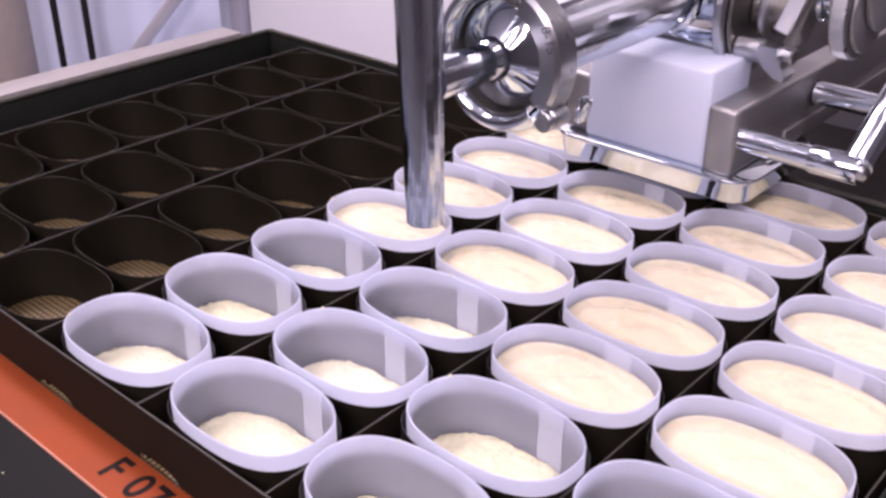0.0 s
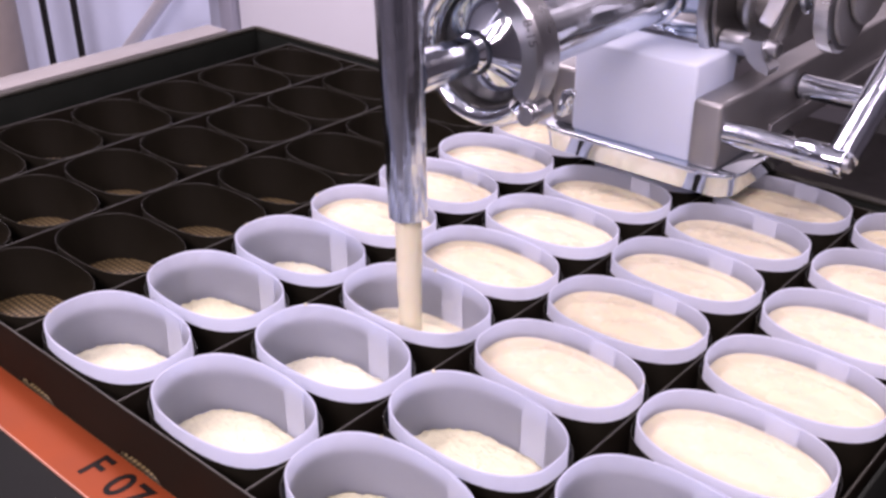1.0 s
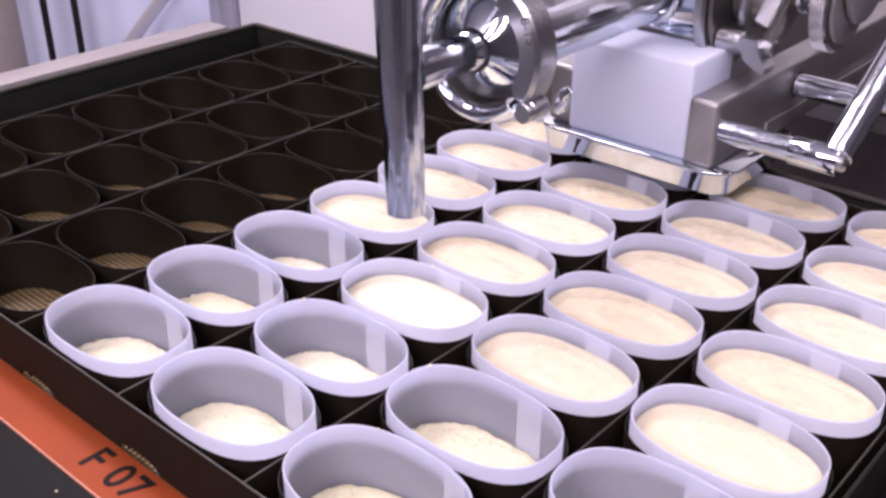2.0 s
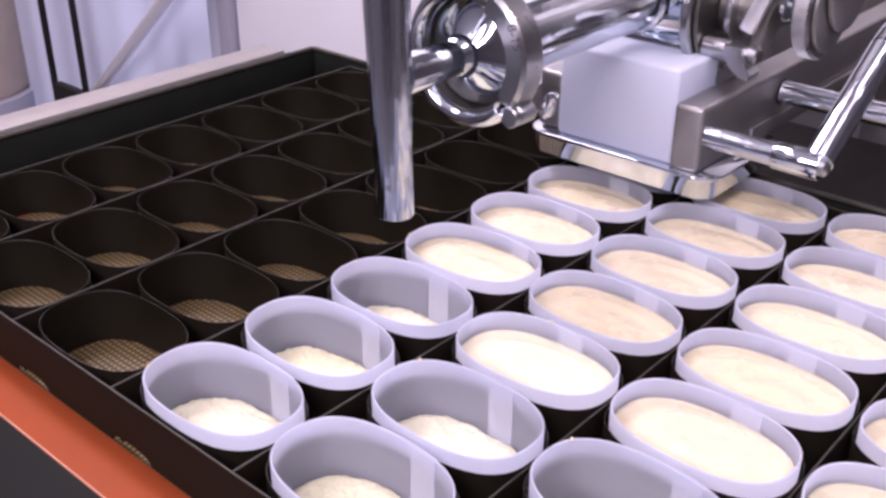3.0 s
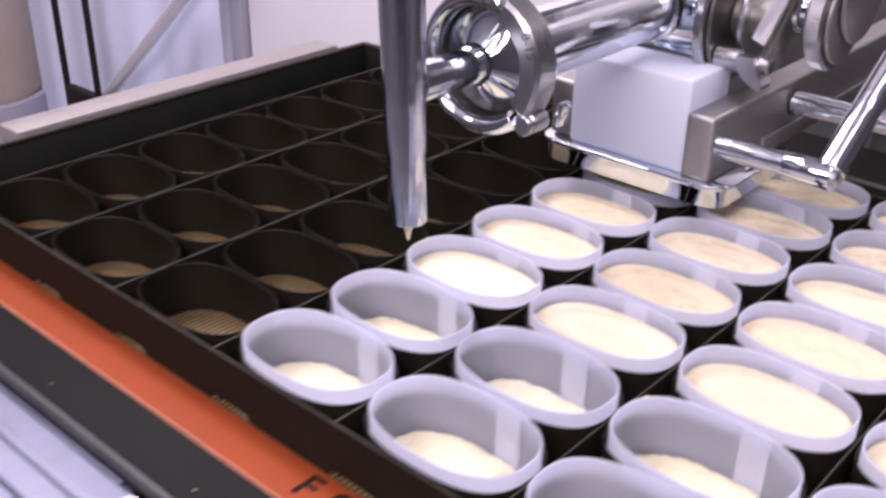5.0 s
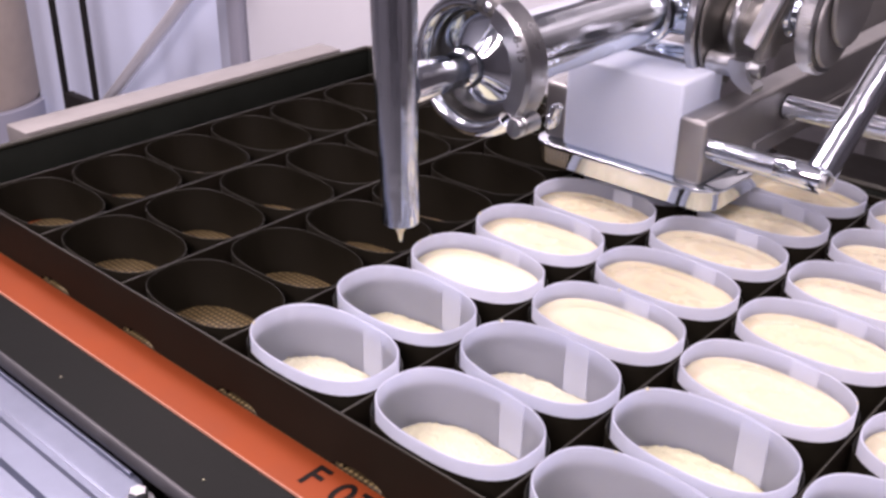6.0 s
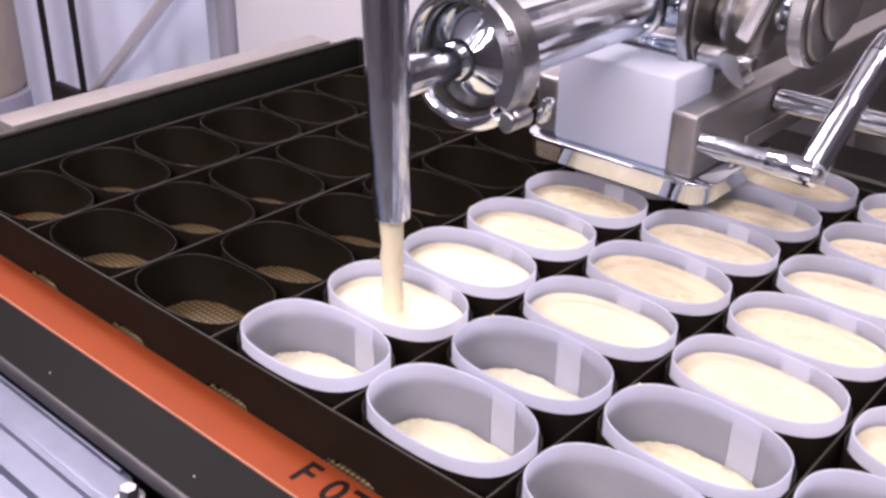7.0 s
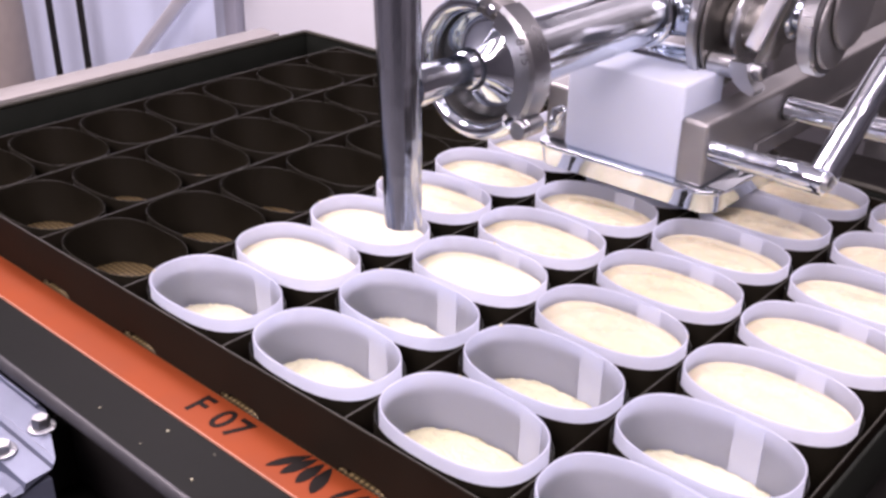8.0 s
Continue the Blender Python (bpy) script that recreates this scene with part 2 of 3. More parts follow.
U0, U1, V0, V1 = -0.2985, 0.2985, -0.0290, 0.3665
FILLED = {(r, c) for r in range(4) for c in COLS if c >= (3 if r < 2 else 2)}
CUPS = [(r, c) for r in range(4) for c in COLS]

# ---- setting ----
tagged(new("floor", box_mesh("floor", (-3.0, 3.0, -2.5, 3.0, -0.92, -0.90), M_FLOOR)), "grey painted workshop floor", "floor", kind="structure")
tagged(new("ceiling", box_mesh("ceiling", (-3.0, 3.0, -2.5, 3.0, 1.60, 1.65), M_WALL)), "white workshop ceiling", "ceiling", kind="structure")
for nm, d in (("wall_north", (-3.0, 3.0, 3.0, 3.1, -0.9, 1.6)), ("wall_south", (-3.0, 3.0, -2.6, -2.5, -0.9, 1.6)),
              ("wall_east", (3.0, 3.1, -2.6, 3.1, -0.9, 1.6)), ("wall_west", (-3.1, -3.0, -2.6, 3.1, -0.9, 1.6))):
    tagged(new(nm, box_mesh(nm, d, M_ROOM)), "unseen plain wall, grey to darken the steel's reflections", "wall", kind="structure")

moving = []                                  # things that travel with the tray


def carried_thing(ob, lift=None):
    moving.append((ob, ob.matrix_basis.copy(), lift))
    return ob


# ---- baking sheet under everything ----
SU0, SU1, SV0, SV1, RIM_Z = -0.358, 0.302, -0.0838, 0.379, -0.0056
sheet = empty("baking_sheet", pose(0, 0, 0), "black steel baking sheet with raised rims and one low beaded edge", "baking sheet")
SZ = FLOOR_Z - 0.0016
child("base", box_mesh("base", (SU0, SU1, SV0, SV1, SZ - 0.0015, SZ), M_SHEET, 0.0004), sheet)
child("rim", box_mesh("rim", (SU0 - 0.002, SU0, SV0 + 0.03, SV1 + 0.002, SZ - 0.0015, RIM_Z), M_RIM, 0.0008), sheet)
child("rim", box_mesh("rim", (SU1, SU1 + 0.002, SV0 + 0.03, SV1 + 0.002, SZ - 0.0015, RIM_Z), M_RIM, 0.0008), sheet)
child("rim", box_mesh("rim", (SU0, SU1, SV1, SV1 + 0.002, SZ - 0.0015, RIM_Z), M_RIM, 0.0008), sheet)
for p, q in (((SU0 - 0.001, SV0 + 0.03, RIM_Z), (SU0 - 0.001, SV1, RIM_Z)), ((SU0, SV1 + 0.001, RIM_Z), (SU1, SV1 + 0.001, RIM_Z))):
    v, f = rod(p, q, 0.0022, 0.0005, 16)
    child("rim_bead", mesh_of("rim_bead", v, f, M_EDGE), sheet, label="worn rolled rim edge")
v, f = rod((SU0, SV0 - 0.0004, SZ - 0.0037), (SU1, SV0 - 0.0004, SZ - 0.0037), 0.0037, 0.0005, 24)
child("edge_bead", mesh_of("edge_bead", v, f, M_SHEET_EDGE), sheet, label="grey rolled front edge")
carried_thing(sheet)

# ---- silicone mat with orange border ----
mat_ob = empty("silicone_mat", pose(0, 0, 0), "orange-bordered silicone baking mat with woven middle", "baking mat")
MT = FLOOR_Z
child("weave", box_mesh("weave", (-0.294, 0.298, V0 - 0.0006, V1 - 0.003, MT - 0.0012, MT), M_WEAVE), mat_ob, label="golden woven middle")
for nm, d in (("border", (-0.30, 0.30, -0.0535, V0 - 0.0006, MT - 0.0012, MT)), ("border", (-0.30, -0.294, V0 - 0.0006, V1, MT - 0.0012, MT))):
    child(nm, box_mesh(nm, d, M_ORANGE, 0.0003), mat_ob, label="orange border")
child("border_edge", box_mesh("border_edge", (-0.30, 0.30, -0.0541, -0.0535, MT - 0.0014, MT - 0.0001), M_ORANGE_EDGE), mat_ob, label="pale cut edge")


def lettering(text, x, y, size, parent):
    cu = bpy.data.curves.new("lettering", "FONT")
    cu.body, cu.size, cu.extrude, cu.offset = text, size, 0.00008, 0.0004
    cu.space_character = 1.10
    cu.materials.append(M_INK)
    return child("lettering", cu, parent, pose(x, y, MT + 0.0001), "black hand-stencilled lettering")


lettering("F 07", 0.0325, -0.0474, 0.0205, mat_ob)
# feathered black strokes of a printed mark: foot, tip, width
for foot, tip, wd in (((0.0966, -0.0490), (0.1075, -0.0300), 0.0058), ((0.1056, -0.0482), (0.1110, -0.0302), 0.0070), ((0.1157, -0.0478), (0.1155, -0.0305), 0.0074),
                      ((0.1258, -0.0480), (0.1200, -0.0302), 0.0080), ((0.1340, -0.0450), (0.1400, -0.0310), 0.0034), ((0.1420, -0.0480), (0.1462, -0.0320), 0.0060)):
    ln, turn = math.dist(foot, tip), math.degrees(math.atan2(tip[1] - foot[1], tip[0] - foot[0]))
    prof = [(0.0, 0.10), (0.10, 0.55), (0.3, 0.95), (0.55, 1.0), (0.8, 0.6), (0.93, 0.25), (1.0, 0.03)]
    line = [(ln * t, wd / 2 * w) for t, w in prof] + [(ln * t, -wd / 2 * w * 0.75) for t, w in reversed(prof)]
    child("printed_stroke", mesh_of("printed_stroke", *loft([[(x, y, z) for x, y in line] for z in (0, 0.00015)]), M_INK), mat_ob, pose(*foot, MT + 0.0001, 0, 0, turn), "black printed brush stroke")
carried_thing(mat_ob)

# ---- cell frame ----
grid = empty("cell_frame", pose(0, 0, 0), "black steel mould frame with oblong ring cells", "mould frame")
T = 0.0011
WB = MT + 0.0003
NOTCH = 0.0155


def notched_wall(length, height, thick, pitch, first):
    """An upright strip with low arched cut-outs along its foot; x along, z up."""
    bottom = []
    x = 0.0
    k = first
    while k < length - NOTCH:
        for i in range(13):
            a = math.pi * (1 - i / 12)
            bottom.append((k + NOTCH * math.cos(a), 0.0050 * math.sin(a) ** 0.9))
        k += pitch
    low = [(0, 0)] + bottom + [(length, 0)]
    verts, faces = [], []
    for y in (-thick / 2, thick / 2):
        verts += [(p[0], y, p[1]) for p in low] + [(p[0], y, height) for p in low]
    n = len(low)
    for i in range(n - 1):
        faces.append((i, i + 1, n + i + 1, n + i))
        faces.append((2 * n + i, 3 * n + i, 3 * n + i + 1, 2 * n + i + 1))
        faces.append((n + i, n + i + 1, 3 * n + i + 1, 3 * n + i))
        faces.append((i, 2 * n + i, 2 * n + i + 1, i + 1))
    faces.append((0, n, 3 * n, 2 * n))
    faces.append((n - 1, 3 * n - 1, 4 * n - 1, 2 * n - 1))
    return verts, faces


hgt = RING_Z - WB
long_wall = mesh_of("frame_wall", *notched_wall(U1 - U0, hgt, T, PU, 0.0965), M_BLACK, smooth=False)
child("frame_wall", long_wall, grid, pose(U0, V0, WB))
child("frame_wall", long_wall, grid, pose(U0, V1, WB))
short_wall = box_mesh("frame_wall", (-T / 2, T / 2, V0 + T, V1 - T, WB, RING_Z), M_BLACK)
edge_short = box_mesh("worn_edge", (-0.0004, 0.0004, V0, V1, RING_Z, RING_Z + 0.0006), M_EDGE)
for k in range(8):
    x = U0 + (U1 - U0) * k / 7 if k in (0, 7) else (-3.5 + k) * PU
    child("frame_wall" if k in (0, 7) else "divider", short_wall, grid, pose(x, 0, 0))
    child("worn_edge", edge_short, grid, pose(x, 0, 0), "worn grey top edge")
edge_long = box_mesh("worn_edge", (U0, U1, -0.0004, 0.0004, RING_Z, RING_Z + 0.0006), M_EDGE)
child("worn_edge", edge_long, grid, pose(0, V0, 0), "worn grey top edge")
child("worn_edge", edge_long, grid, pose(0, V1, 0), "worn grey top edge")
RA, RB = 0.0413, 0.0269
def ring_line(inset, z):
    return oblong(RA - inset, RB - inset, z, 20, 2.65)


ring_me = mesh_of("ring", *loft([ring_line(0, WB), ring_line(0, RING_Z), ring_line(0.0003, RING_Z), ring_line(0.0003, WB), ring_line(0, WB)], False, False), M_RING)
lip_me = mesh_of("ring_edge", *loft([ring_line(0, RING_Z), ring_line(0.00008, RING_Z + 0.0002), ring_line(0.00022, RING_Z + 0.0002), ring_line(0.0003, RING_Z)], False, False), M_EDGE)
for r in ROWS:
    for c in COLS:
        ring = child("ring", ring_me, grid, pose(r * PU, c * PV, 0))
        child("ring_edge", lip_me, ring)
carried_thing(grid)

# ---- carriage rails that travel with the sheet ----
bar = empty("guide_bar", pose(0, 0, 0), "pale brushed aluminium bar beside the baking sheet", "guide bar")
child("bar", box_mesh("bar", (-0.399, -0.3705, 0.047, 0.357, -0.0305, -0.0045), M_BAR, 0.0015), bar)
# Near-black strip fills the gap between the bar and the sheet's rim.
child("pad", box_mesh("pad", (-0.3702, -0.3610, 0.050, 0.361, -0.0305, -0.0068), M_DARK, 0.0008), bar, label="near-black strip filling the dark gap beside the bar")
carried_thing(bar)

rail = empty("carriage_plate", pose(0, 0, 0), "ribbed aluminium carriage plate with chamfered corner and bolts", "rail")
AZ = -0.0475
section = [(-0.087, AZ - 0.006), (-0.087, AZ), (-0.102, AZ), (-0.1035, AZ - 0.0002), (-0.1045, AZ + 0.0014), (-0.1075, AZ + 0.0014), (-0.1088, AZ - 0.0002), (-0.122, AZ - 0.0002), (-0.1235, AZ - 0.004), (-0.129, AZ - 0.004),
           (-0.1305, AZ), (-0.150, AZ), (-0.150, AZ - 0.006)]
loops = []
for x0 in (-0.45, None):
    loops.append([((x0 if x0 is not None else -0.029 - 2.30 * (y + 0.087) if y > -0.106 else 0.0147 - 0.06 * (y + 0.106)), y, z) for y, z in section])
v, f = loft(loops)
child("plate", mesh_of("plate", v, f, M_ALU, smooth=False), rail)
child("edge_lip", box_mesh("edge_lip", (-0.45, -0.034, -0.0895, -0.0876, AZ - 0.001, AZ + 0.0022), M_ALU, 0.0006), rail, label="raised rounded edge")
child("end_flange", box_mesh("end_flange", (0.0095, 0.0135, -0.150, -0.1085, AZ - 0.05, AZ - 0.0062), M_ALU, 0.0008), rail)


def hex_bolt(x, y, z, r, h, parent):
    bolt = mesh_of("bolt", *joined(lathe([(r, 0), (r, h * 0.85), (r * 0.86, h)], 6), moved(lathe([(r * 1.5, -0.0008), (r * 1.5, 0.0004), (r * 1.3, 0.0006)], 24), pose(0, 0, 0))), M_STEEL)
    return child("bolt", bolt, parent, pose(x, y, z, 0, 0, 20), "steel hex bolt")


hex_bolt(-0.0165, -0.0960, AZ + 0.0008, 0.0044, 0.0060, rail)
hex_bolt(-0.0130, -0.1180, AZ + 0.0008, 0.0044, 0.0045, rail)
carried_thing(rail)
under = empty("tray_carriage", pose(0, 0, 0), "dark steel carriage frame under the baking sheet", "carriage")
child("cross_beam", box_mesh("cross_beam", (-0.36, 0.30, -0.075, -0.035, SZ - 0.062, SZ - 0.002), M_DARK, 0.002), under)
child("cross_beam", box_mesh("cross_beam", (-0.36, 0.30, 0.32, 0.36, SZ - 0.062, SZ - 0.002), M_DARK, 0.002), under)
child("end_beam", box_mesh("end_beam", (-0.40, -0.362, -0.15, 0.36, SZ - 0.062, -0.0310), M_DARK, 0.002), under)
child("bracket", box_mesh("bracket", (-0.40, -0.03, -0.150, -0.0755, SZ - 0.062, AZ - 0.0065), M_DARK, 0.002), under)
carried_thing(under)
table = tagged(new("machine_table", box_mesh("machine_table", (-0.26, 0.75, -0.10, 0.78, -0.90, -0.11), M_DARK, 0.01)), "dark machine base below the moving carriage", "machine base")

# ---- cups ----
cup = empty("cup", pose(0, 0, 0), "", "")
n = 61
wall = loft([oblong(CUP_A, CUP_B, MT + 0.0006, n), oblong(CUP_A, CUP_B, -0.0004, n), oblong(CUP_A - 0.0003, CUP_B - 0.0003, 0, n), oblong(CUP_A - 0.0008, CUP_B - 0.0008, -0.0003, n),
             oblong(CUP_A - 0.0009, CUP_B - 0.0009, MT + 0.0006, n), oblong(CUP_A, CUP_B, MT + 0.0006, n)], False, False)
child("collar", mesh_of("collar", *wall, M_CUP), cup)


def seam_mesh(x0):
    """The strip where the collar's ends overlap, on its far inner side, from x0 on."""
    a, b = CUP_A - 0.00095, CUP_B - 0.00095
    pts = []
    for k in range(9):
        x = x0 + 0.0138 * k / 8
        pts.append((x, b * (1 - abs(x / a) ** 2.45) ** (1 / 2.45)))
    zs = (MT + 0.001, -0.0006)
    vs = [(x, y, z) for z in zs for x, y in pts] + [(x, y - 0.00025, z) for z in zs for x, y in pts]
    ff = []
    for k in range(8):
        ff += [(18 + k, 18 + k + 1, 27 + k + 1, 27 + k), (k, 9 + k, 10 + k, k + 1), (9 + k, 27 + k, 28 + k, 10 + k), (k, k + 1, 19 + k, 18 + k)]
    ff += [(0, 18, 27, 9), (8, 17, 35, 26)]
    return mesh_of("seam", vs, ff, M_FLAP)


# how far along the side each collar's seam begins, where it differs
SEAMS = {(0, 2): -0.0033, (0, 3): 0.0080, (1, 2): -0.0043, (1, 1): -0.0023, (1, 0): 0.0030, (2, 0): 0.0125, (2, 1): 0.0042}


def crumb_mesh(seed):
    rnd = Vector((seed * 3.7, seed * 1.3, 0))
    a, b = CUP_A - 0.0011, CUP_B - 0.0011
    loops = [oblong(a, b, MT + 0.0008, 44)]
    for k in range(19):
        s = 1.0 - 0.055 * k if k < 18 else 0.015
        dome = 0.0015 * (1 - s * s) - (0.0018 * max(0, (s - 0.9) / 0.1) ** 2)
        lp = []
        for x, y, z in oblong(a, b, 0, 44):
            p = Vector((x * s, y * s, 0))
            q = noise.noise(p * 260 + rnd) * 0.0010 + noise.noise(p * 620 + rnd) * 0.0011 + noise.noise(p * 1300 + rnd) * 0.0006 + noise.noise(p * 55 + rnd) * 0.0016
            lp.append((x * s, y * s, CRUMB_Z + dome + q))
        loops.append(lp)
    return mesh_of("crumb", *loft(loops), M_CRUMB, sharp=80)


def batter_mesh(seed, depth, material):
    rnd = Vector((seed * 2.1, seed * 5.3, 0))
    a, b = CUP_A - 0.0011, CUP_B - 0.0011
    loops = [oblong(a, b, FULL_Z - depth, 44)]
    own = random.Random(seed)
    # soft folds left by the falling stream: arcs with one steep side
    arcs = [(own.uniform(-0.4, 0.4) * a, own.uniform(-0.3, 0.3) * b, own.uniform(0.35, 0.75) * b, own.uniform(0, 6.28), own.uniform(0.0006, 0.0010)) for k in range(2)]
    for k in range(25):
        s = (1.0, 0.985)[k] if k < 2 else 0.96 * (1 - (k - 2) / 22.2)
        dz = 0.0006 if k == 0 else -0.0002 if k == 1 else -0.0007 * math.sin(min(1, (1 - s) / 0.3) * math.pi) + 0.0005 * (1 - s)
        lp = []
        for x, y, z in oblong(a, b, 0, 44):
            p = Vector((x * s, y * s, 0))
            fade = min(1, (1 - s) * 6)
            swirl = math.sin(9 * s + 2.0 * math.atan2(y / b, x / a) + seed) * 0.00045 * min(1, s * 3)
            for cx, cy, rad, turn, high in arcs:
                dx, dy = (p.x - cx) * 0.62, p.y - cy
                d = math.hypot(dx, dy) - rad
                part_of = max(0, math.cos(math.atan2(dy, dx) - turn)) ** 0.7
                swirl += high * part_of * (math.exp(-d / 0.005) if d > 0 else math.exp(d / 0.0038))
            lp.append((x * s, y * s, FULL_Z + dz + fade * (swirl + noise.noise(p * 45 + rnd) * 0.0007)))
        loops.append(lp)
    return mesh_of("batter", *loft(loops), material, sharp=80)


crumbs = [crumb_mesh(s) for s in range(5)]
fills = [batter_mesh(s, 0.0245, M_BATTER) for s in range(6)]
slabs = [batter_mesh(10 + s, 0.0050, M_FRESH) for s in range(3)]
# (row, column): start and end of the filling
POURS = {(1, 2): (0.92, 1.45), (0, 2): (3.70, 4.17), (0, 1): (6.18, 6.66)}
for i, (r, c) in enumerate(CUPS):
    m = pose(r * PU, c * PV, 0, 0, 0, random.uniform(-1.2, 1.2))
    full = (r, c) in FILLED
    one = copy_thing(cup, m)
    tagged(one, "oblong frosted plastic cup filled with pale batter" if full else "oblong frosted plastic cup with a crumb base inside", "cup", "cups in the mould frame")
    child("seam", seam_mesh(SEAMS.get((r, c), random.uniform(-0.003, 0.003))), one, label="overlapped seam strip")
    carried_thing(one)
    if full:
        ob = new("batter", fills[i % 6])
        ob.matrix_basis = m @ pose(0, 0, random.uniform(-0.0012, 0.0008), 0, 0, random.choice((0, 180)))
        carried_thing(tagged(ob, "smooth pale cream batter in a cup", "batter", "batter in the cups"))
    else:
        ob = new("crumb_base", crumbs[i % 5])
        ob.matrix_basis = m @ pose(0, 0, 0, 0, 0, random.choice((0, 180)))
        carried_thing(tagged(ob, "crumbly pale biscuit base in a cup", "crumb base", "crumb bases in the cups"))
        if (r, c) in POURS:
            ob = new("batter", slabs[len(moving) % 3])
            ob.matrix_basis = m
            carried_thing(tagged(ob, "freshly poured cream batter rising in a cup", "batter", "batter in the cups"), POURS[(r, c)])
for o in (*cup.children, cup):
    bpy.data.objects.remove(o)

# ---- filling machine, fixed above the tray ----
AX = 0.1105                                   # height of the side pipe
nozzle = empty("filling_nozzle", pose(0, 0, 0), "polished steel filling nozzle on a clamped side pipe", "nozzle")
LEAN = (-0.0169, -0.0150)                      # the outlet tube leans a little: shift of its axis for each metre of height


def tube_ring(r, h, seg=48):
    return [(NX + LEAN[0] * h + r * math.cos(2 * math.pi * k / seg), NY + LEAN[1] * h + r * math.sin(2 * math.pi * k / seg), TIP_Z + h) for k in range(seg)]


v, f = loft([tube_ring(r, h) for r, h in ((0.0078, 0.30), (0.0078, 0.0), (0.0090, 0.0), (0.0093, 0.0004), (0.0094, 0.030), (0.0106, 0.100), (0.0106, 0.30), (0.0078, 0.30))], False, False)
child("outlet_tube", mesh_of("outlet_tube", v, f, M_DRAWN_Z), nozzle)
v, f = moved(lathe([(0.0098, 0), (0.0096, 0.010), (0.0090, 0.0290), (0.0087, 0.0360), (0.0086, 0.0400)], 40), along((NX, NY + 0.004, AX), (NX, NY + 0.1, AX)))
child("side_arm", mesh_of("side_arm", v, f, M_DRAWN_Y), nozzle)
ball = [(0.0108 * math.sin(math.pi * (k + 0.5) / 14), -0.0108 * math.cos(math.pi * (k + 0.5) / 14)) for k in range(14)]
v, f = moved(lathe(ball, 40), along((NX, NY + 0.0470, AX), (NX, NY + 1, AX)))
child("ball_joint", mesh_of("ball_joint", v, f, M_CHROME), nozzle, label="polished steel ball end")
CY = NY + 0.0505                               # front of the clamped ferrule
v, f = moved(lathe([(0.0080, -0.005), (0.0086, -0.004), (0.0252, 0.0062), (0.0266, 0.0068), (0.0274, 0.0080), (0.0274, 0.018), (0.0190, 0.020)], 56), along((NX, CY, AX), (NX, CY + 1, AX)))
child("ferrule", mesh_of("ferrule", v, f, M_CHROME), nozzle)


v, f = moved(lathe([(0.0276, 0.001), (0.0305, 0.0005), (0.0305, 0.019), (0.0276, 0.019)], 56, True), along((NX, CY, AX), (NX, CY + 1, AX)))
child("backing_ring", mesh_of("backing_ring", v, f, M_DULL), nozzle, label="dull steel ring behind the clamp")


def clamp_half(start, end, r0, r1, depth, seg=30):
    loops = []
    for k in range(seg + 1):
        a = radians(start + (end - start) * k / seg)
        c, s = math.cos(a), math.sin(a)
        sec = [(r0, -depth / 2), (r1 - 0.002, -depth / 2), (r1, -depth / 2 + 0.002), (r1, depth / 2 - 0.002), (r1 - 0.002, depth / 2), (r0, depth / 2)]
        loops.append([(r * c, y, r * s) for r, y in sec])
    return loft(loops)


clamp = empty("tri_clamp", pose(NX, CY + 0.0090, AX - 0.0005), "steel two-piece pipe clamp with hinge and stamped marks", "pipe clamp")
v, f = clamp_half(-38, 66, 0.0252, 0.0360, 0.0170)
child("clamp_jaw", mesh_of("clamp_jaw", v, f, M_STEEL, sharp=25), clamp, label="satin steel jaw with stamped marks")
loops = []
for k in range(49):
    a = radians(84 + (316 - 84) * k / 48)
    rc, rr, rw = 0.0322, 0.0046, 0.0074
    loops.append([((rc + rr * math.cos(q)) * math.cos(a), rw * math.sin(q) - 0.0055, (rc + rr * math.cos(q)) * math.sin(a)) for q in (2 * math.pi * j / 20 for j in range(20))])
v, f = loft(loops)
child("clamp_jaw", mesh_of("clamp_jaw", v, f, M_CHROME, sharp=60), clamp, label="polished rounded steel jaw")
v, f = moved(box(-0.0052, 0.0052, -0.0060, 0.0060, -0.0060, 0.0060, 0.0018), pose(0.0310 * math.cos(radians(75)), -0.001, 0.0310 * math.sin(radians(75)), 0, -75, 0))
child("hinge_knuckle", mesh_of("hinge_knuckle", v, f, M_BRUSHED), clamp)
v, f = rod((0.0310 * math.cos(radians(75)), -0.0085, 0.0310 * math.sin(radians(75))), (0.0310 * math.cos(radians(75)), 0.0075, 0.0310 * math.sin(radians(75))), 0.0030)
child("hinge_rivet", mesh_of("hinge_rivet", v, f, M_CHROME), clamp)
ca, sa = math.cos(radians(-41)), math.sin(radians(-41))
v, f = moved(lathe([(0.0046, 0), (0.0052, 0.0006), (0.0052, 0.0030), (0.0046, 0.0034), (0.0046, 0.0046), (0.0052, 0.0050), (0.0052, 0.0160), (0.0040, 0.0170)], 32), along((0.0388 * ca, -0.0105, 0.0378 * sa), (0.0388 * ca, 1, 0.0378 * sa)))
child("hinge_pin", mesh_of("hinge_pin", v, f, M_STEEL), clamp)
v, f = moved(box(-0.007, 0.006, -0.0055, 0.0055, -0.0048, 0.0048, 0.0018), pose(0.0350 * ca, 0.001, 0.0350 * sa, 0, 41, 0))
child("hinge_lug", mesh_of("hinge_lug", v, f, M_CHROME), clamp)
v, f = moved(box(-0.0022, 0.0022, -0.004, 0.004, -0.0065, 0.0065, 0.0015), pose(0.0405, 0.007, -0.0200, 0, 14, 0))
child("catch", mesh_of("catch", v, f, M_CHROME), clamp)
cu = bpy.data.curves.new("stamp", "FONT")
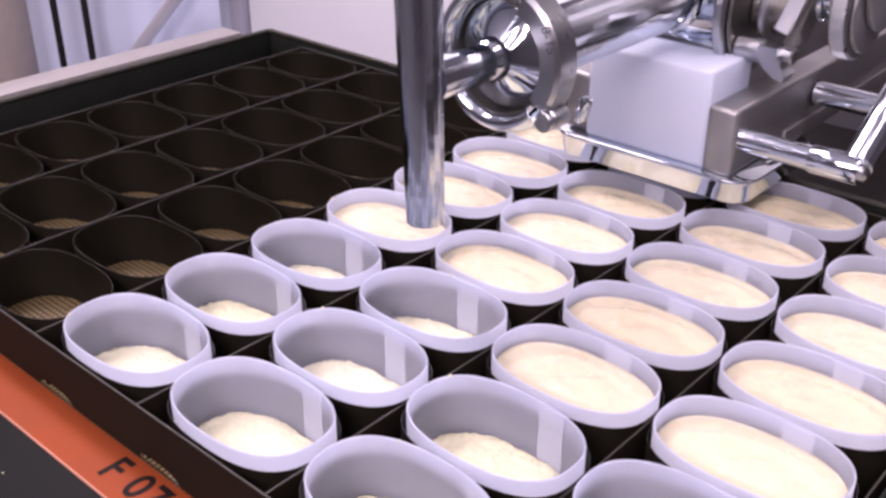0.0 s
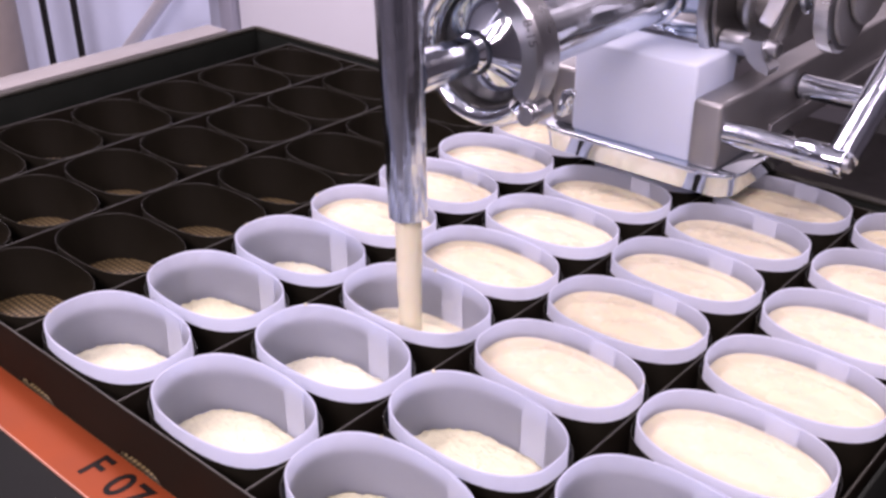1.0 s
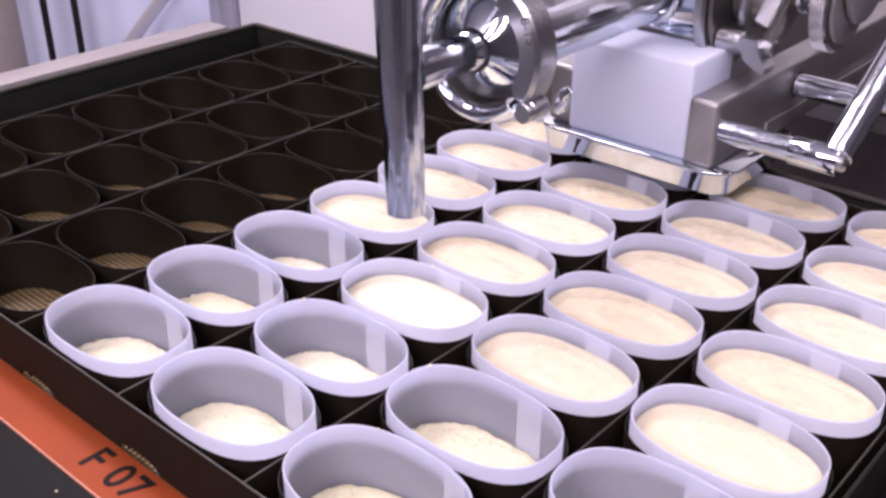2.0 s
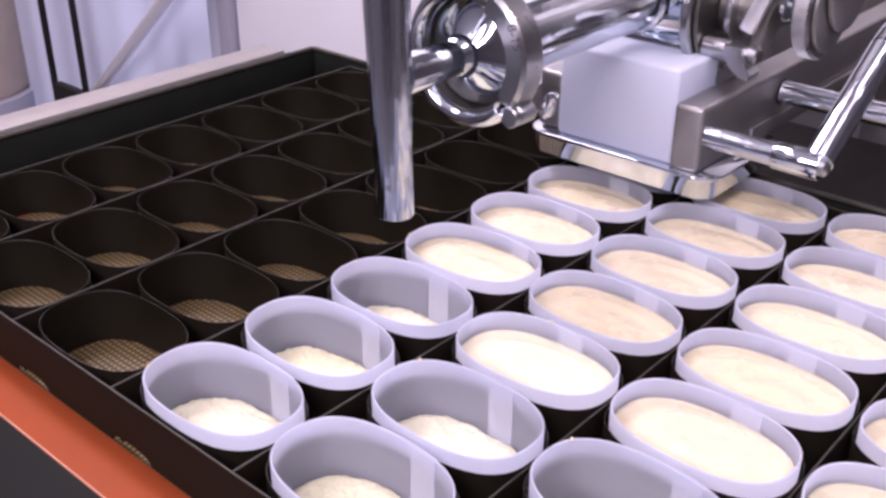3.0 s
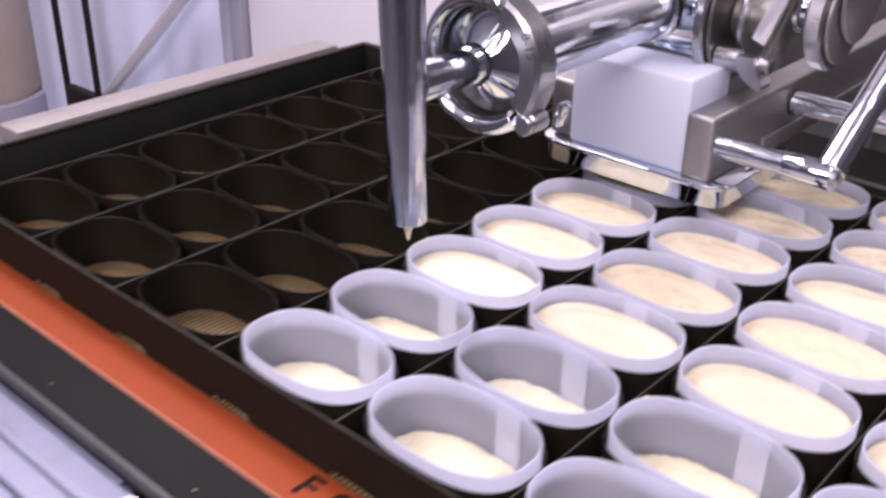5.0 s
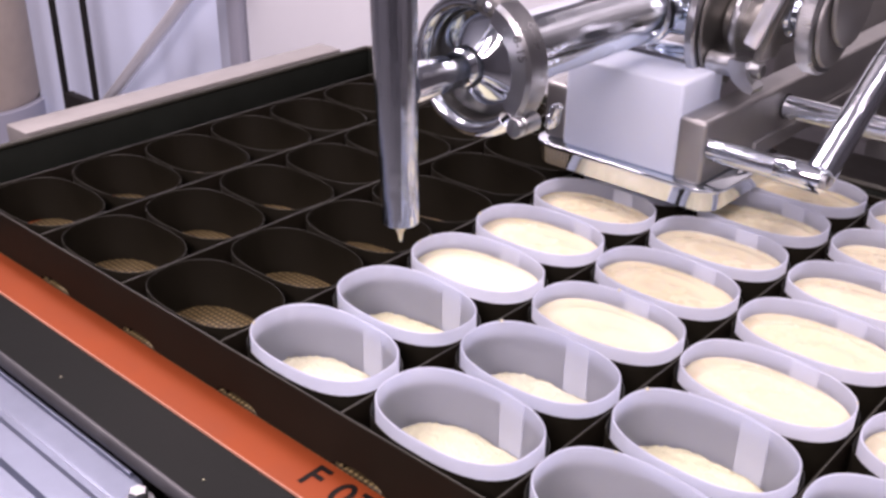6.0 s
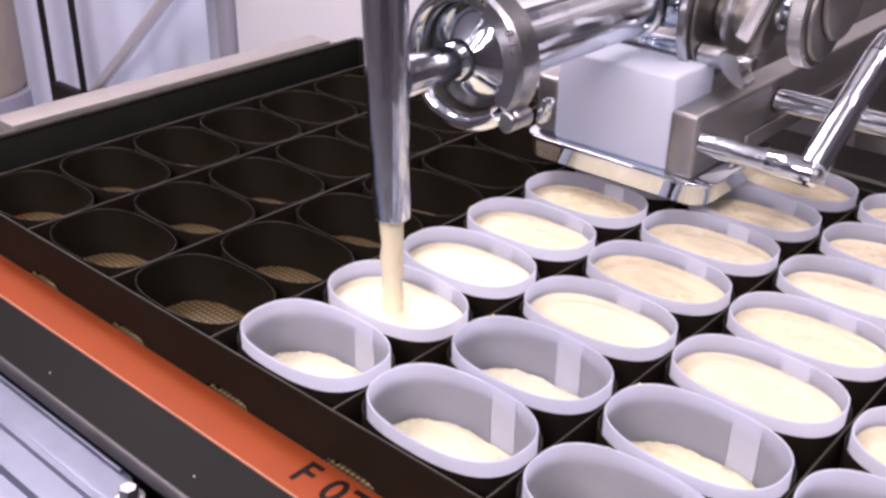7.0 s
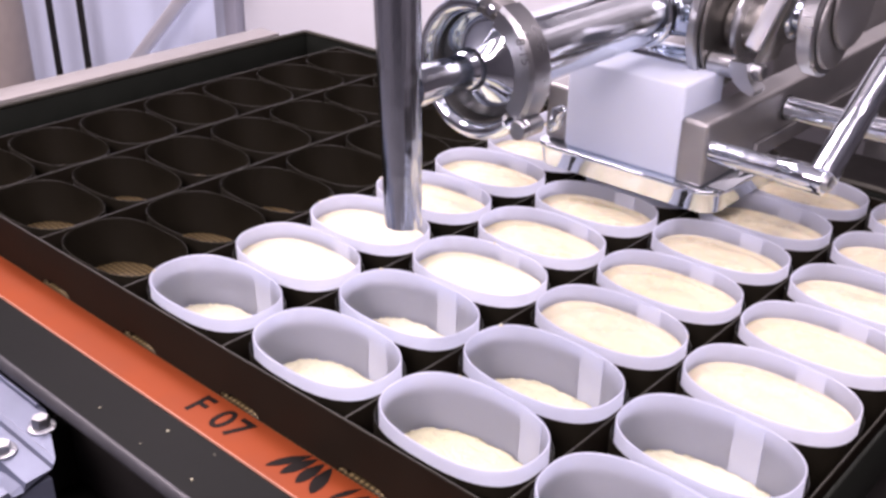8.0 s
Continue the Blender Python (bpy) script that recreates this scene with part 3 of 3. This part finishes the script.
cu.body, cu.size, cu.extrude, cu.offset = "8-15", 0.0072, 0.00005, 0.00012
cu.materials.append(M_STAMP)
child("stamp", cu, clamp, pose(0.0250, -0.00865, 0.0195, 90, 68, 0), "stamped characters")

pipe = empty("feed_pipe", pose(0, 0, 0), "polished steel feed pipe behind the clamp", "pipe")
v, f = rod((NX, CY + 0.018, AX), (NX, 0.332, AX), 0.0188, 0.001, 40)
child("pipe", mesh_of("pipe", v, f, M_DRAWN_Y), pipe)
v, f = moved(lathe([(0.0185, 0), (0.0205, 0.001), (0.0205, 0.006), (0.0185, 0.007)], 40), along((NX, 0.318, AX), (NX, 1, AX)))
child("weld_collar", mesh_of("weld_collar", v, f, M_CHROME), pipe)
v, f = swept([(NX, 0.331, AX), (NX + 0.002, 0.339, AX), (NX + 0.007, 0.345, AX), (NX + 0.015, 0.348, AX), (NX + 0.024, 0.348, AX)], 0.0170, 32)
child("elbow", mesh_of("elbow", v, f, M_CHROME), pipe)
v, f = rod((NX - 0.03, 0.346, AX - 0.032), (NX + 0.026, 0.346, AX - 0.032), 0.0095)
child("lower_pipe", mesh_of("lower_pipe", v, f, M_DRAWN_X), pipe)

# valve with two flanges, lever and knurled knob; its axis runs along x
VY, VZ = 0.368, 0.1030
valve = empty("valve", pose(0, 0, 0), "steel valve with clamp flanges, lever and knurled knob", "valve")


def disc(x0, x1, r, material, name, y=VY, z=VZ, label=""):
    b = min(0.0012, (x1 - x0) / 4)
    v, f = moved(lathe([(r - b, 0), (r, b), (r, x1 - x0 - b), (r - b, x1 - x0)], 48), along((x0, y, z), (x1, y, z)))
    return child(name, mesh_of(name, v, f, material), valve, label=label)


disc(0.096, 0.1085, 0.0240, M_CHROME, "spigot")
disc(0.1085, 0.1150, 0.0440, M_STEEL, "flange")
disc(0.1154, 0.1180, 0.0395, M_DULL, "flange")
disc(0.1180, 0.1420, 0.0160, M_DULL, "body")
disc(0.1262, 0.1305, 0.0240, M_STEEL, "flange")
disc(0.1420, 0.1450, 0.0190, M_DULL, "flange")
disc(0.1460, 0.1740, 0.0085, M_CHROME, "spindle", VY - 0.006, VZ + 0.012)
disc(0.1560, 0.1610, 0.0135, M_CHROME, "collar", VY - 0.006, VZ + 0.012)
disc(0.1640, 0.1665, 0.0125, M_STEEL, "collar", VY - 0.006, VZ + 0.012)
disc(0.1685, 0.1705, 0.0125, M_STEEL, "collar", VY - 0.006, VZ + 0.012)
PY, PQ = VY - 0.026, VZ - 0.0195
v, f = rod((0.1182, PY, PQ), (0.136, PY, PQ), 0.0070)
child("hinge_pin", mesh_of("hinge_pin", v, f, M_STEEL), valve)
claw = [(0.1342, 0.0890), (0.1455, 0.0890), (0.1462, 0.0845), (0.1478, 0.0800), (0.1508, 0.0762), (0.1526, 0.0742), (0.1512, 0.0706), (0.1450, 0.0722), (0.1385, 0.0768), (0.1350, 0.0825)]
v, f = loft([[(x, y, z) for x, z in claw] for y in (PY - 0.0085, PY + 0.0045)])
child("swing_eye", mesh_of("swing_eye", v, f, M_STEEL, sharp=25), valve)
v, f = rod((0.1400, PY, PQ), (0.1530, PY, PQ), 0.0050)
child("hinge_nut", mesh_of("hinge_nut", v, f, M_STEEL), valve)
v, f = moved(box(-0.0043, 0.0043, -0.0035, 0.0035, -0.030, 0.030, 0.0010), pose(0.1551, PY - 0.003, 0.1262, 0, 20, 0))
child("lever", mesh_of("lever", v, f, M_RODS), valve, label="bright flat steel lever")
v, f = moved(box(-0.0025, 0.0025, -0.012, 0.012, -0.028, 0.028, 0.0012), pose(0.1545, VY - 0.012, VZ + 0.010, 0, 18, 0))
child("yoke", mesh_of("yoke", v, f, M_DULL), valve)
seg = 240
loops = []
KY, KZ = 0.360, 0.1145
for x, r in ((0, 0.0285), (0.0012, 0.0300), (0.0088, 0.0300), (0.0098, 0.0285)):
    loops.append([((r + (0.00032 if k % 2 and r > 0.029 else 0)) * math.cos(2 * math.pi * k / seg), (r + (0.00032 if k % 2 and r > 0.029 else 0)) * math.sin(2 * math.pi * k / seg), x) for k in range(seg)])
v, f = moved(loft(loops), along((0.1722, KY, KZ), (1, KY, KZ)))
child("knurled_knob", mesh_of("knurled_knob", v, f, M_STEEL, sharp=20), valve, label="knurled steel knob")
disc(0.1822, 0.1850, 0.0255, M_BRUSHED, "knob_face", KY, KZ)
disc(0.1858, 0.1890, 0.0270, M_BRUSHED, "rear_disc", KY + 0.010, KZ + 0.012)

# block with slide shoe
BY = 0.300
block = empty("pump_block", pose(0, 0, 0), "white plastic block held in a steel cradle with a polished shoe", "pump block")
v, f = box(0.0445, 0.1262, BY, BY + 0.048, 0.0218, 0.0795, 0.0022, 3)
child("white_block", mesh_of("white_block", v, f, M_WHITE), block, label="white plastic block")
child("side_plate", box_mesh("side_plate", (0.1266, 0.1450, BY - 0.003, 0.80, 0.0218, 0.0615), M_BRUSHED, 0.0030, 3), block, label="brushed steel side plate")
child("side_plate", box_mesh("side_plate", (0.0262, 0.0441, BY + 0.004, 0.80, 0.0218, 0.0590), M_BRUSHED, 0.0030, 3), block, label="brushed steel side plate")
child("side_strip", box_mesh("side_strip", (0.1454, 0.1480, BY + 0.060, 0.80, 0.0225, 0.0330), M_BRUSHED, 0.0006), block)


def rounded_slab(x0, x1, y0, y1, z0, z1, r, material, name, parent, lip=0.002):
    def loop(g, z):
        out = []
        for cx, cy, a0 in ((x1 - r, y0 + r, -90), (x1 - r, y1 - r, 0), (x0 + r, y1 - r, 90), (x0 + r, y0 + r, 180)):
            for k in range(9):
                a = radians(a0 + 90 * k / 8)
                out.append((cx + (r - g) * math.cos(a), cy + (r - g) * math.sin(a), z))
        return out
    v, f = loft([loop(0.0042, z0), loop(0.0034, z0 + lip * 0.4), loop(0.0004, z1 - 0.0030), loop(0, z1 - 0.0026), loop(0, z1 - lip * 0.4), loop(lip * 0.4, z1)])
    return child(name, mesh_of(name, v, f, material, sharp=50), parent)


rounded_slab(0.0220, 0.1570, BY - 0.006, BY + 0.090, 0.0062, 0.0214, 0.016, M_CHROME, "shoe", block, 0.0009)
PZ = 0.0440
v, f = rod((0.1452, BY + 0.004, PZ), (0.2130, BY + 0.004, PZ), 0.0066, 0.0008)
child("pin", mesh_of("pin", v, f, M_DRAWN_X), block)
v, f = moved(lathe([(0.0074, 0), (0.0078, 0.0006), (0.0078, 0.026), (0.0074, 0.0266)], 36), along((0.187, BY + 0.004, PZ), (1, BY + 0.004, PZ)))
child("sleeve", mesh_of("sleeve", v, f, M_CHROME), block)
v, f = moved(lathe([(0.0042, 0), (0.0048, 0.0006), (0.0048, 0.003), (0.0030, 0.0045)], 24), along((0.2131, BY + 0.004, PZ), (1, BY + 0.004, PZ)))
child("end_cap", mesh_of("end_cap", v, f, M_STEEL), block)
foot, knee = Vector((0.2105, BY + 0.005, PZ + 0.002)), Vector((0.2125, BY + 0.070, PZ + 0.0505))
v, f = rod((0, 0, 0), (0, 0, (knee - foot).length), 0.0084, 0.0005)
child("stay", mesh_of("stay", v, f, M_DRAWN_Z), block, along(foot, knee))
v, f = swept([knee, (0.2129, BY + 0.079, PZ + 0.0565), (0.2148, BY + 0.084, PZ + 0.0590), (0.2190, BY + 0.085, PZ + 0.0595), (0.2360, BY + 0.085, PZ + 0.0595)], 0.0084)
child("stay_bend", mesh_of("stay_bend", v, f, M_CHROME), block)
v, f = rod((0.1452, BY + 0.100, 0.0468), (0.2300, BY + 0.100, 0.0468), 0.0074, 0.0008)
child("pin", mesh_of("pin", v, f, M_DRAWN_X), block)
# Dark disc stands in for the thin shadow at the pin's root.
v, f = rod((0.1460, BY + 0.100, 0.0468), (0.1470, BY + 0.100, 0.0468), 0.0082, 0.0004)
child("washer", mesh_of("washer", v, f, M_DARK), block, label="dark disc painted as the shadow round the pin")

# machine body that carries it all, behind and above
body = empty("filling_machine", pose(0, 0, 0), "steel body of the filling machine", "machine")
child("housing", box_mesh("housing", (-0.05, 0.60, 0.82, 1.30, -0.10, 0.60), M_BRUSHED, 0.006), body)
child("arm", box_mesh("arm", (0.02, 0.15, 0.72, 0.84, 0.02, 0.16), M_BRUSHED, 0.004), body)
child("pillar", box_mesh("pillar", (0.05, 0.12, 0.86, 0.94, -0.90, -0.10), M_BRUSHED, 0.004), body)

# ---- behind the tray ----
cab = empty("white_cabinet", pose(0, 0, 0), "plain white cabinet with a grey corner post", "cabinet")
child("cabinet_panel", box_mesh("cabinet_panel", (-1.192, -0.25, 1.00, 1.04, -0.90, 0.9), M_WALL, 0.004), cab)
child("corner_post", box_mesh("corner_post", (-1.237, -1.196, 0.985, 1.05, -0.90, 0.9), M_POST, 0.006), cab, label="grey corner post")
child("corner_strip", box_mesh("corner_strip", (-1.290, -1.240, 1.00, 1.05, -0.90, 0.9), M_PANEL, 0.008), cab, label="pale grey strip")
cover = empty("dust_cover", pose(0, 0, 0), "pale lavender plastic cover hanging in soft folds", "cover")
fold = []
for z in (-0.90, 0.9):
    line = [(-2.60 + 1.30 * k / 120, 1.02 + 0.010 * math.sin(k * 0.21) + 0.003 * math.sin(k * 0.53 + 1), z) for k in range(121)]
    fold.append(line + [(x, y + 0.006, q) for x, y, q in reversed(line)])
v, f = loft(fold)
child("sheet", mesh_of("sheet", v, f, M_COVER), cover)
prop = empty("slanted_rod", pose(0, 0, 0), "slanted steel rod behind the tray", "rod")
v, f = rod((-1.776, 0.965, -0.591), (-1.166, 0.965, -0.078), 0.0140, 0.002)
child("rod", mesh_of("rod", v, f, M_RODS), prop)
frame_rack = empty("dark_stand", pose(0, 0, 0), "dark steel stand behind the tray", "stand")
child("upright", box_mesh("upright", (-1.692, -1.685, 0.93, 0.945, -0.90, 0.4), M_DARK, 0.002), frame_rack)
child("upright", box_mesh("upright", (-1.829, -1.821, 0.93, 0.945, -0.90, 0.4), M_DARK, 0.002), frame_rack)
child("crossbar", box_mesh("crossbar", (-1.818, -1.52, 0.925, 0.95, -0.56, -0.515), M_DARK, 0.004), frame_rack)
v, f = moved(lathe([(0.16, 0), (0.17, 0.02), (0.17, 1.0), (0.16, 1.02)], 40), pose(-2.24, 0.90, -0.62))
tub = empty("beige_drum", pose(0, 0, 0), "beige plastic drum on a grey base", "drum")
child("drum", mesh_of("drum", v, f, M_BEIGE), tub)
v, f = moved(lathe([(0.17, 0), (0.18, 0.01), (0.18, 0.28), (0.17, 0.282)], 40), pose(-2.24, 0.90, -0.90))
child("base", mesh_of("base", v, f, M_POST), tub)
# ---- poured batter: short pieces that slide out of the nozzle's bore and sink into the cup ----
LOW, SPEED, HID = -0.033, 0.85, -0.0270
PIECE = 0.0086
COUNT = 9
UP = 0.0790


def turned_piece(name, profile, wob, seed):
    v, f = lathe(profile, 20)
    out = []
    for x, y, z in v:
        k = 1 + wob * noise.noise(Vector((x * 300, y * 300, z * 120 + seed)))
        out.append((x * k, y * k, z))
    return mesh_of(name, out, f, M_FRESH, sharp=80)


def column(r_top, r_low, wob, seed):
    out = []
    for k in range(COUNT):
        ra = r_low + (r_top - r_low) * k / COUNT
        rb = r_low + (r_top - r_low) * (k + 1) / COUNT
        tip = [(0.0012, -0.002), (ra * 0.7, -0.0008)] if k == 0 else []
        out.append((LOW + k * (PIECE - 0.0004), turned_piece("stream_piece", tip + [(ra, 0.0), (ra * 0.5 + rb * 0.5, PIECE / 2), (rb, PIECE)], wob, seed + k)))
    return out


flows = []                                    # (part, rest height, head start, head end, tail start)
streams = []                                  # (thing, end)


def pour(label, head, tail, r_top, r_low, wob, seed, end, fall):
    ob = empty("batter_stream", pose(NX, NY, 0), label, "batter stream", "batter streams")
    for z, me in column(r_top, r_low, wob, seed):
        flows.append((child("stream_piece", me, ob, pose(0, 0, z)), z, head[0], head[1], tail))
    for z in (-0.012, 0.0045):
        th = turned_piece("thread_piece", [(0.0007, 0), (0.0008, 0.006), (0.0010, 0.0168)], 0.1, seed)
        flows.append((child("thread_piece", th, ob, pose(0, 0, z)), z, head[0], head[1], fall))
    streams.append((ob, end))


pour("thick cream batter stream falling from the nozzle", (0.84, 0.935), 1.40, 0.0064, 0.0056, 0.06, 1, 2.0, 1.52)
pour("short spurt of cream batter from the nozzle", (1.60, 1.71), 1.75, 0.0056, 0.0050, 0.22, 20, 2.0, 1.86)
pour("thick cream batter stream falling from the nozzle", (3.61, 3.725), 4.13, 0.0064, 0.0056, 0.06, 40, 4.7, 4.24)
pour("short spurt of cream batter from the nozzle", (4.34, 4.47), 4.50, 0.0054, 0.0048, 0.22, 60, 4.7, 4.63)
pour("thick cream batter stream falling from the nozzle", (6.10, 6.20), 6.62, 0.0066, 0.0058, 0.06, 80, 7.4, 6.74)
pour("short spurt of cream batter from the nozzle", (6.84, 6.97), 7.01, 0.0056, 0.0052, 0.22, 100, 7.4, 7.14)

drip = empty("batter_drip", pose(NX, NY, 0), "cream batter dripping from the nozzle mouth", "batter drip")
cone = child("long_drip", turned_piece("long_drip", [(0.0006, 0), (0.0009, 0.006), (0.0017, 0.014), (0.0034, 0.021), (0.0056, 0.0255), (0.0064, 0.030)], 0.05, 3), drip, pose(0, 0, 0.0135))
nub = child("short_drip", turned_piece("short_drip", [(0.0006, 0), (0.0011, 0.002), (0.0016, 0.005), (0.0036, 0.0095), (0.0058, 0.0125)], 0.05, 5), drip, pose(0, 0, 0.0315))
# (start, end) of the times when each hangs below the mouth
CONE_OUT = [(1.47, 1.58), (1.84, 1.92), (4.20, 4.33), (4.58, 4.63), (6.70, 6.82), (7.08, 7.40)]
NUB_OUT = [(1.50, 1.95), (4.22, 7.62)]

# ---- crumbs scattered on the sheet ----
random.seed(5)
bits = []
for k in range(7):
    x, y = random.uniform(-0.12, 0.14), random.uniform(-0.080, -0.057)
    s = random.uniform(0.0003, 0.0007)
    bits.append(moved(lathe([(s * 0.4, 0), (s, s * 0.5), (s * 0.7, s * 1.1)], 5), pose(x, y, SZ + 0.0002, 0, 0, random.uniform(0, 90))))
specks = tagged(new("loose_crumbs", mesh_of("loose_crumbs", *joined(*bits), M_CRUMB)), "white crumbs scattered on the black sheet", "crumbs", kind="stuff")
carried_thing(specks)

# ---- dried splashes of batter on the cups' rims ----
splashes = []
for r, c, turn in ((0, 2, 172), (0, 2, 186), (1, 1, 148), (1, 2, 100), (2, 0, 118), (2, 1, 152), (0, 0, 205), (1, 3, 240), (2, 2, 20), (0, 3, 195)):
    a = radians(turn)
    x = (CUP_A - 0.0005) * math.copysign(abs(math.cos(a)) ** (2 / 2.45), math.cos(a))
    y = (CUP_B - 0.0005) * math.copysign(abs(math.sin(a)) ** (2 / 2.45), math.sin(a))
    d = random.uniform(0.0004, 0.0008)
    splashes.append(moved(lathe([(d, -0.0004), (d * 1.05, d * 0.3), (d * 0.5, d)], 8), pose(r * PU + x, c * PV + y, 0)))
drops = tagged(new("batter_splashes", mesh_of("batter_splashes", *joined(*splashes), M_FRESH)), "small dried batter splashes on the cup rims", "splashes", kind="stuff")
carried_thing(drops)

# ---- motion ----


def smooth(t, t0, t1):
    k = min(1, max(0, (t - t0) / (t1 - t0)))
    return k * k * (3 - 2 * k)


MOVES = [(2.09, 2.64, 0.0826, 0.0015), (4.75, 5.10, 0.0010, 0.0557), (7.43, 7.92, -0.0840, -0.0014)]


def tray_offset(t):
    return Vector((sum(m[2] * smooth(t, m[0], m[1]) for m in MOVES), sum(m[3] * smooth(t, m[0], m[1]) for m in MOVES), 0))


TIMES = [0.0] + sorted({round(m[0] + (m[1] - m[0]) * k / 8, 3) for m in MOVES for k in range(9)}) + [8.0]


def motions():
    for ob, home, lift in moving:
        rows = []
        times = TIMES
        if lift:
            times = sorted(set(TIMES) | {lift[0] + (lift[1] - lift[0]) * k / 6 for k in range(7)})
        for t in times:
            low = Vector((0, 0, 0))
            if lift:
                k = min(1, max(0, (t - lift[0]) / (lift[1] - lift[0])))
                low.z = (CRUMB_Z - 0.0022 - FULL_Z) * (1 - k)
            rows.append((t, Matrix.Translation(tray_offset(t) + low) @ home))
        walk(ob, rows)
    for ob, end in streams:
        rows = [(t, Matrix.Translation(((tray_offset(t) - tray_offset(end)) if t > end else Vector((0, 0, 0))) + Vector((NX, NY, 0)))) for t in TIMES]
        walk(ob, rows)
    for ob, z, h0, h1, tail in flows:
        fall = (z - HID) / SPEED
        if fall > 0.01:
            rows = [(0.0, z + UP), (h0, z + UP), (h1, z), (tail, z), (tail + max(fall, 0.05), HID), (8.0, HID)]
        else:
            rows = [(0.0, z + UP), (h0, z + UP), (h1, z), (8.0, z)]
        walk(ob, [(t, pose(0, 0, h)) for t, h in rows])
    for ob, spans, lift in ((cone, CONE_OUT, 0.0320), (nub, NUB_OUT, 0.0145)):
        z = ob.matrix_basis.translation.z
        rows = [(0.0, z + lift)]
        for a, b in spans:
            rows += [(a - 0.034, z + lift), (a, z), (b, z), (b + 0.067, z + lift)]
        rows.append((8.0, z + lift))
        walk(ob, [(t, pose(0, 0, h)) for t, h in rows])


motions()
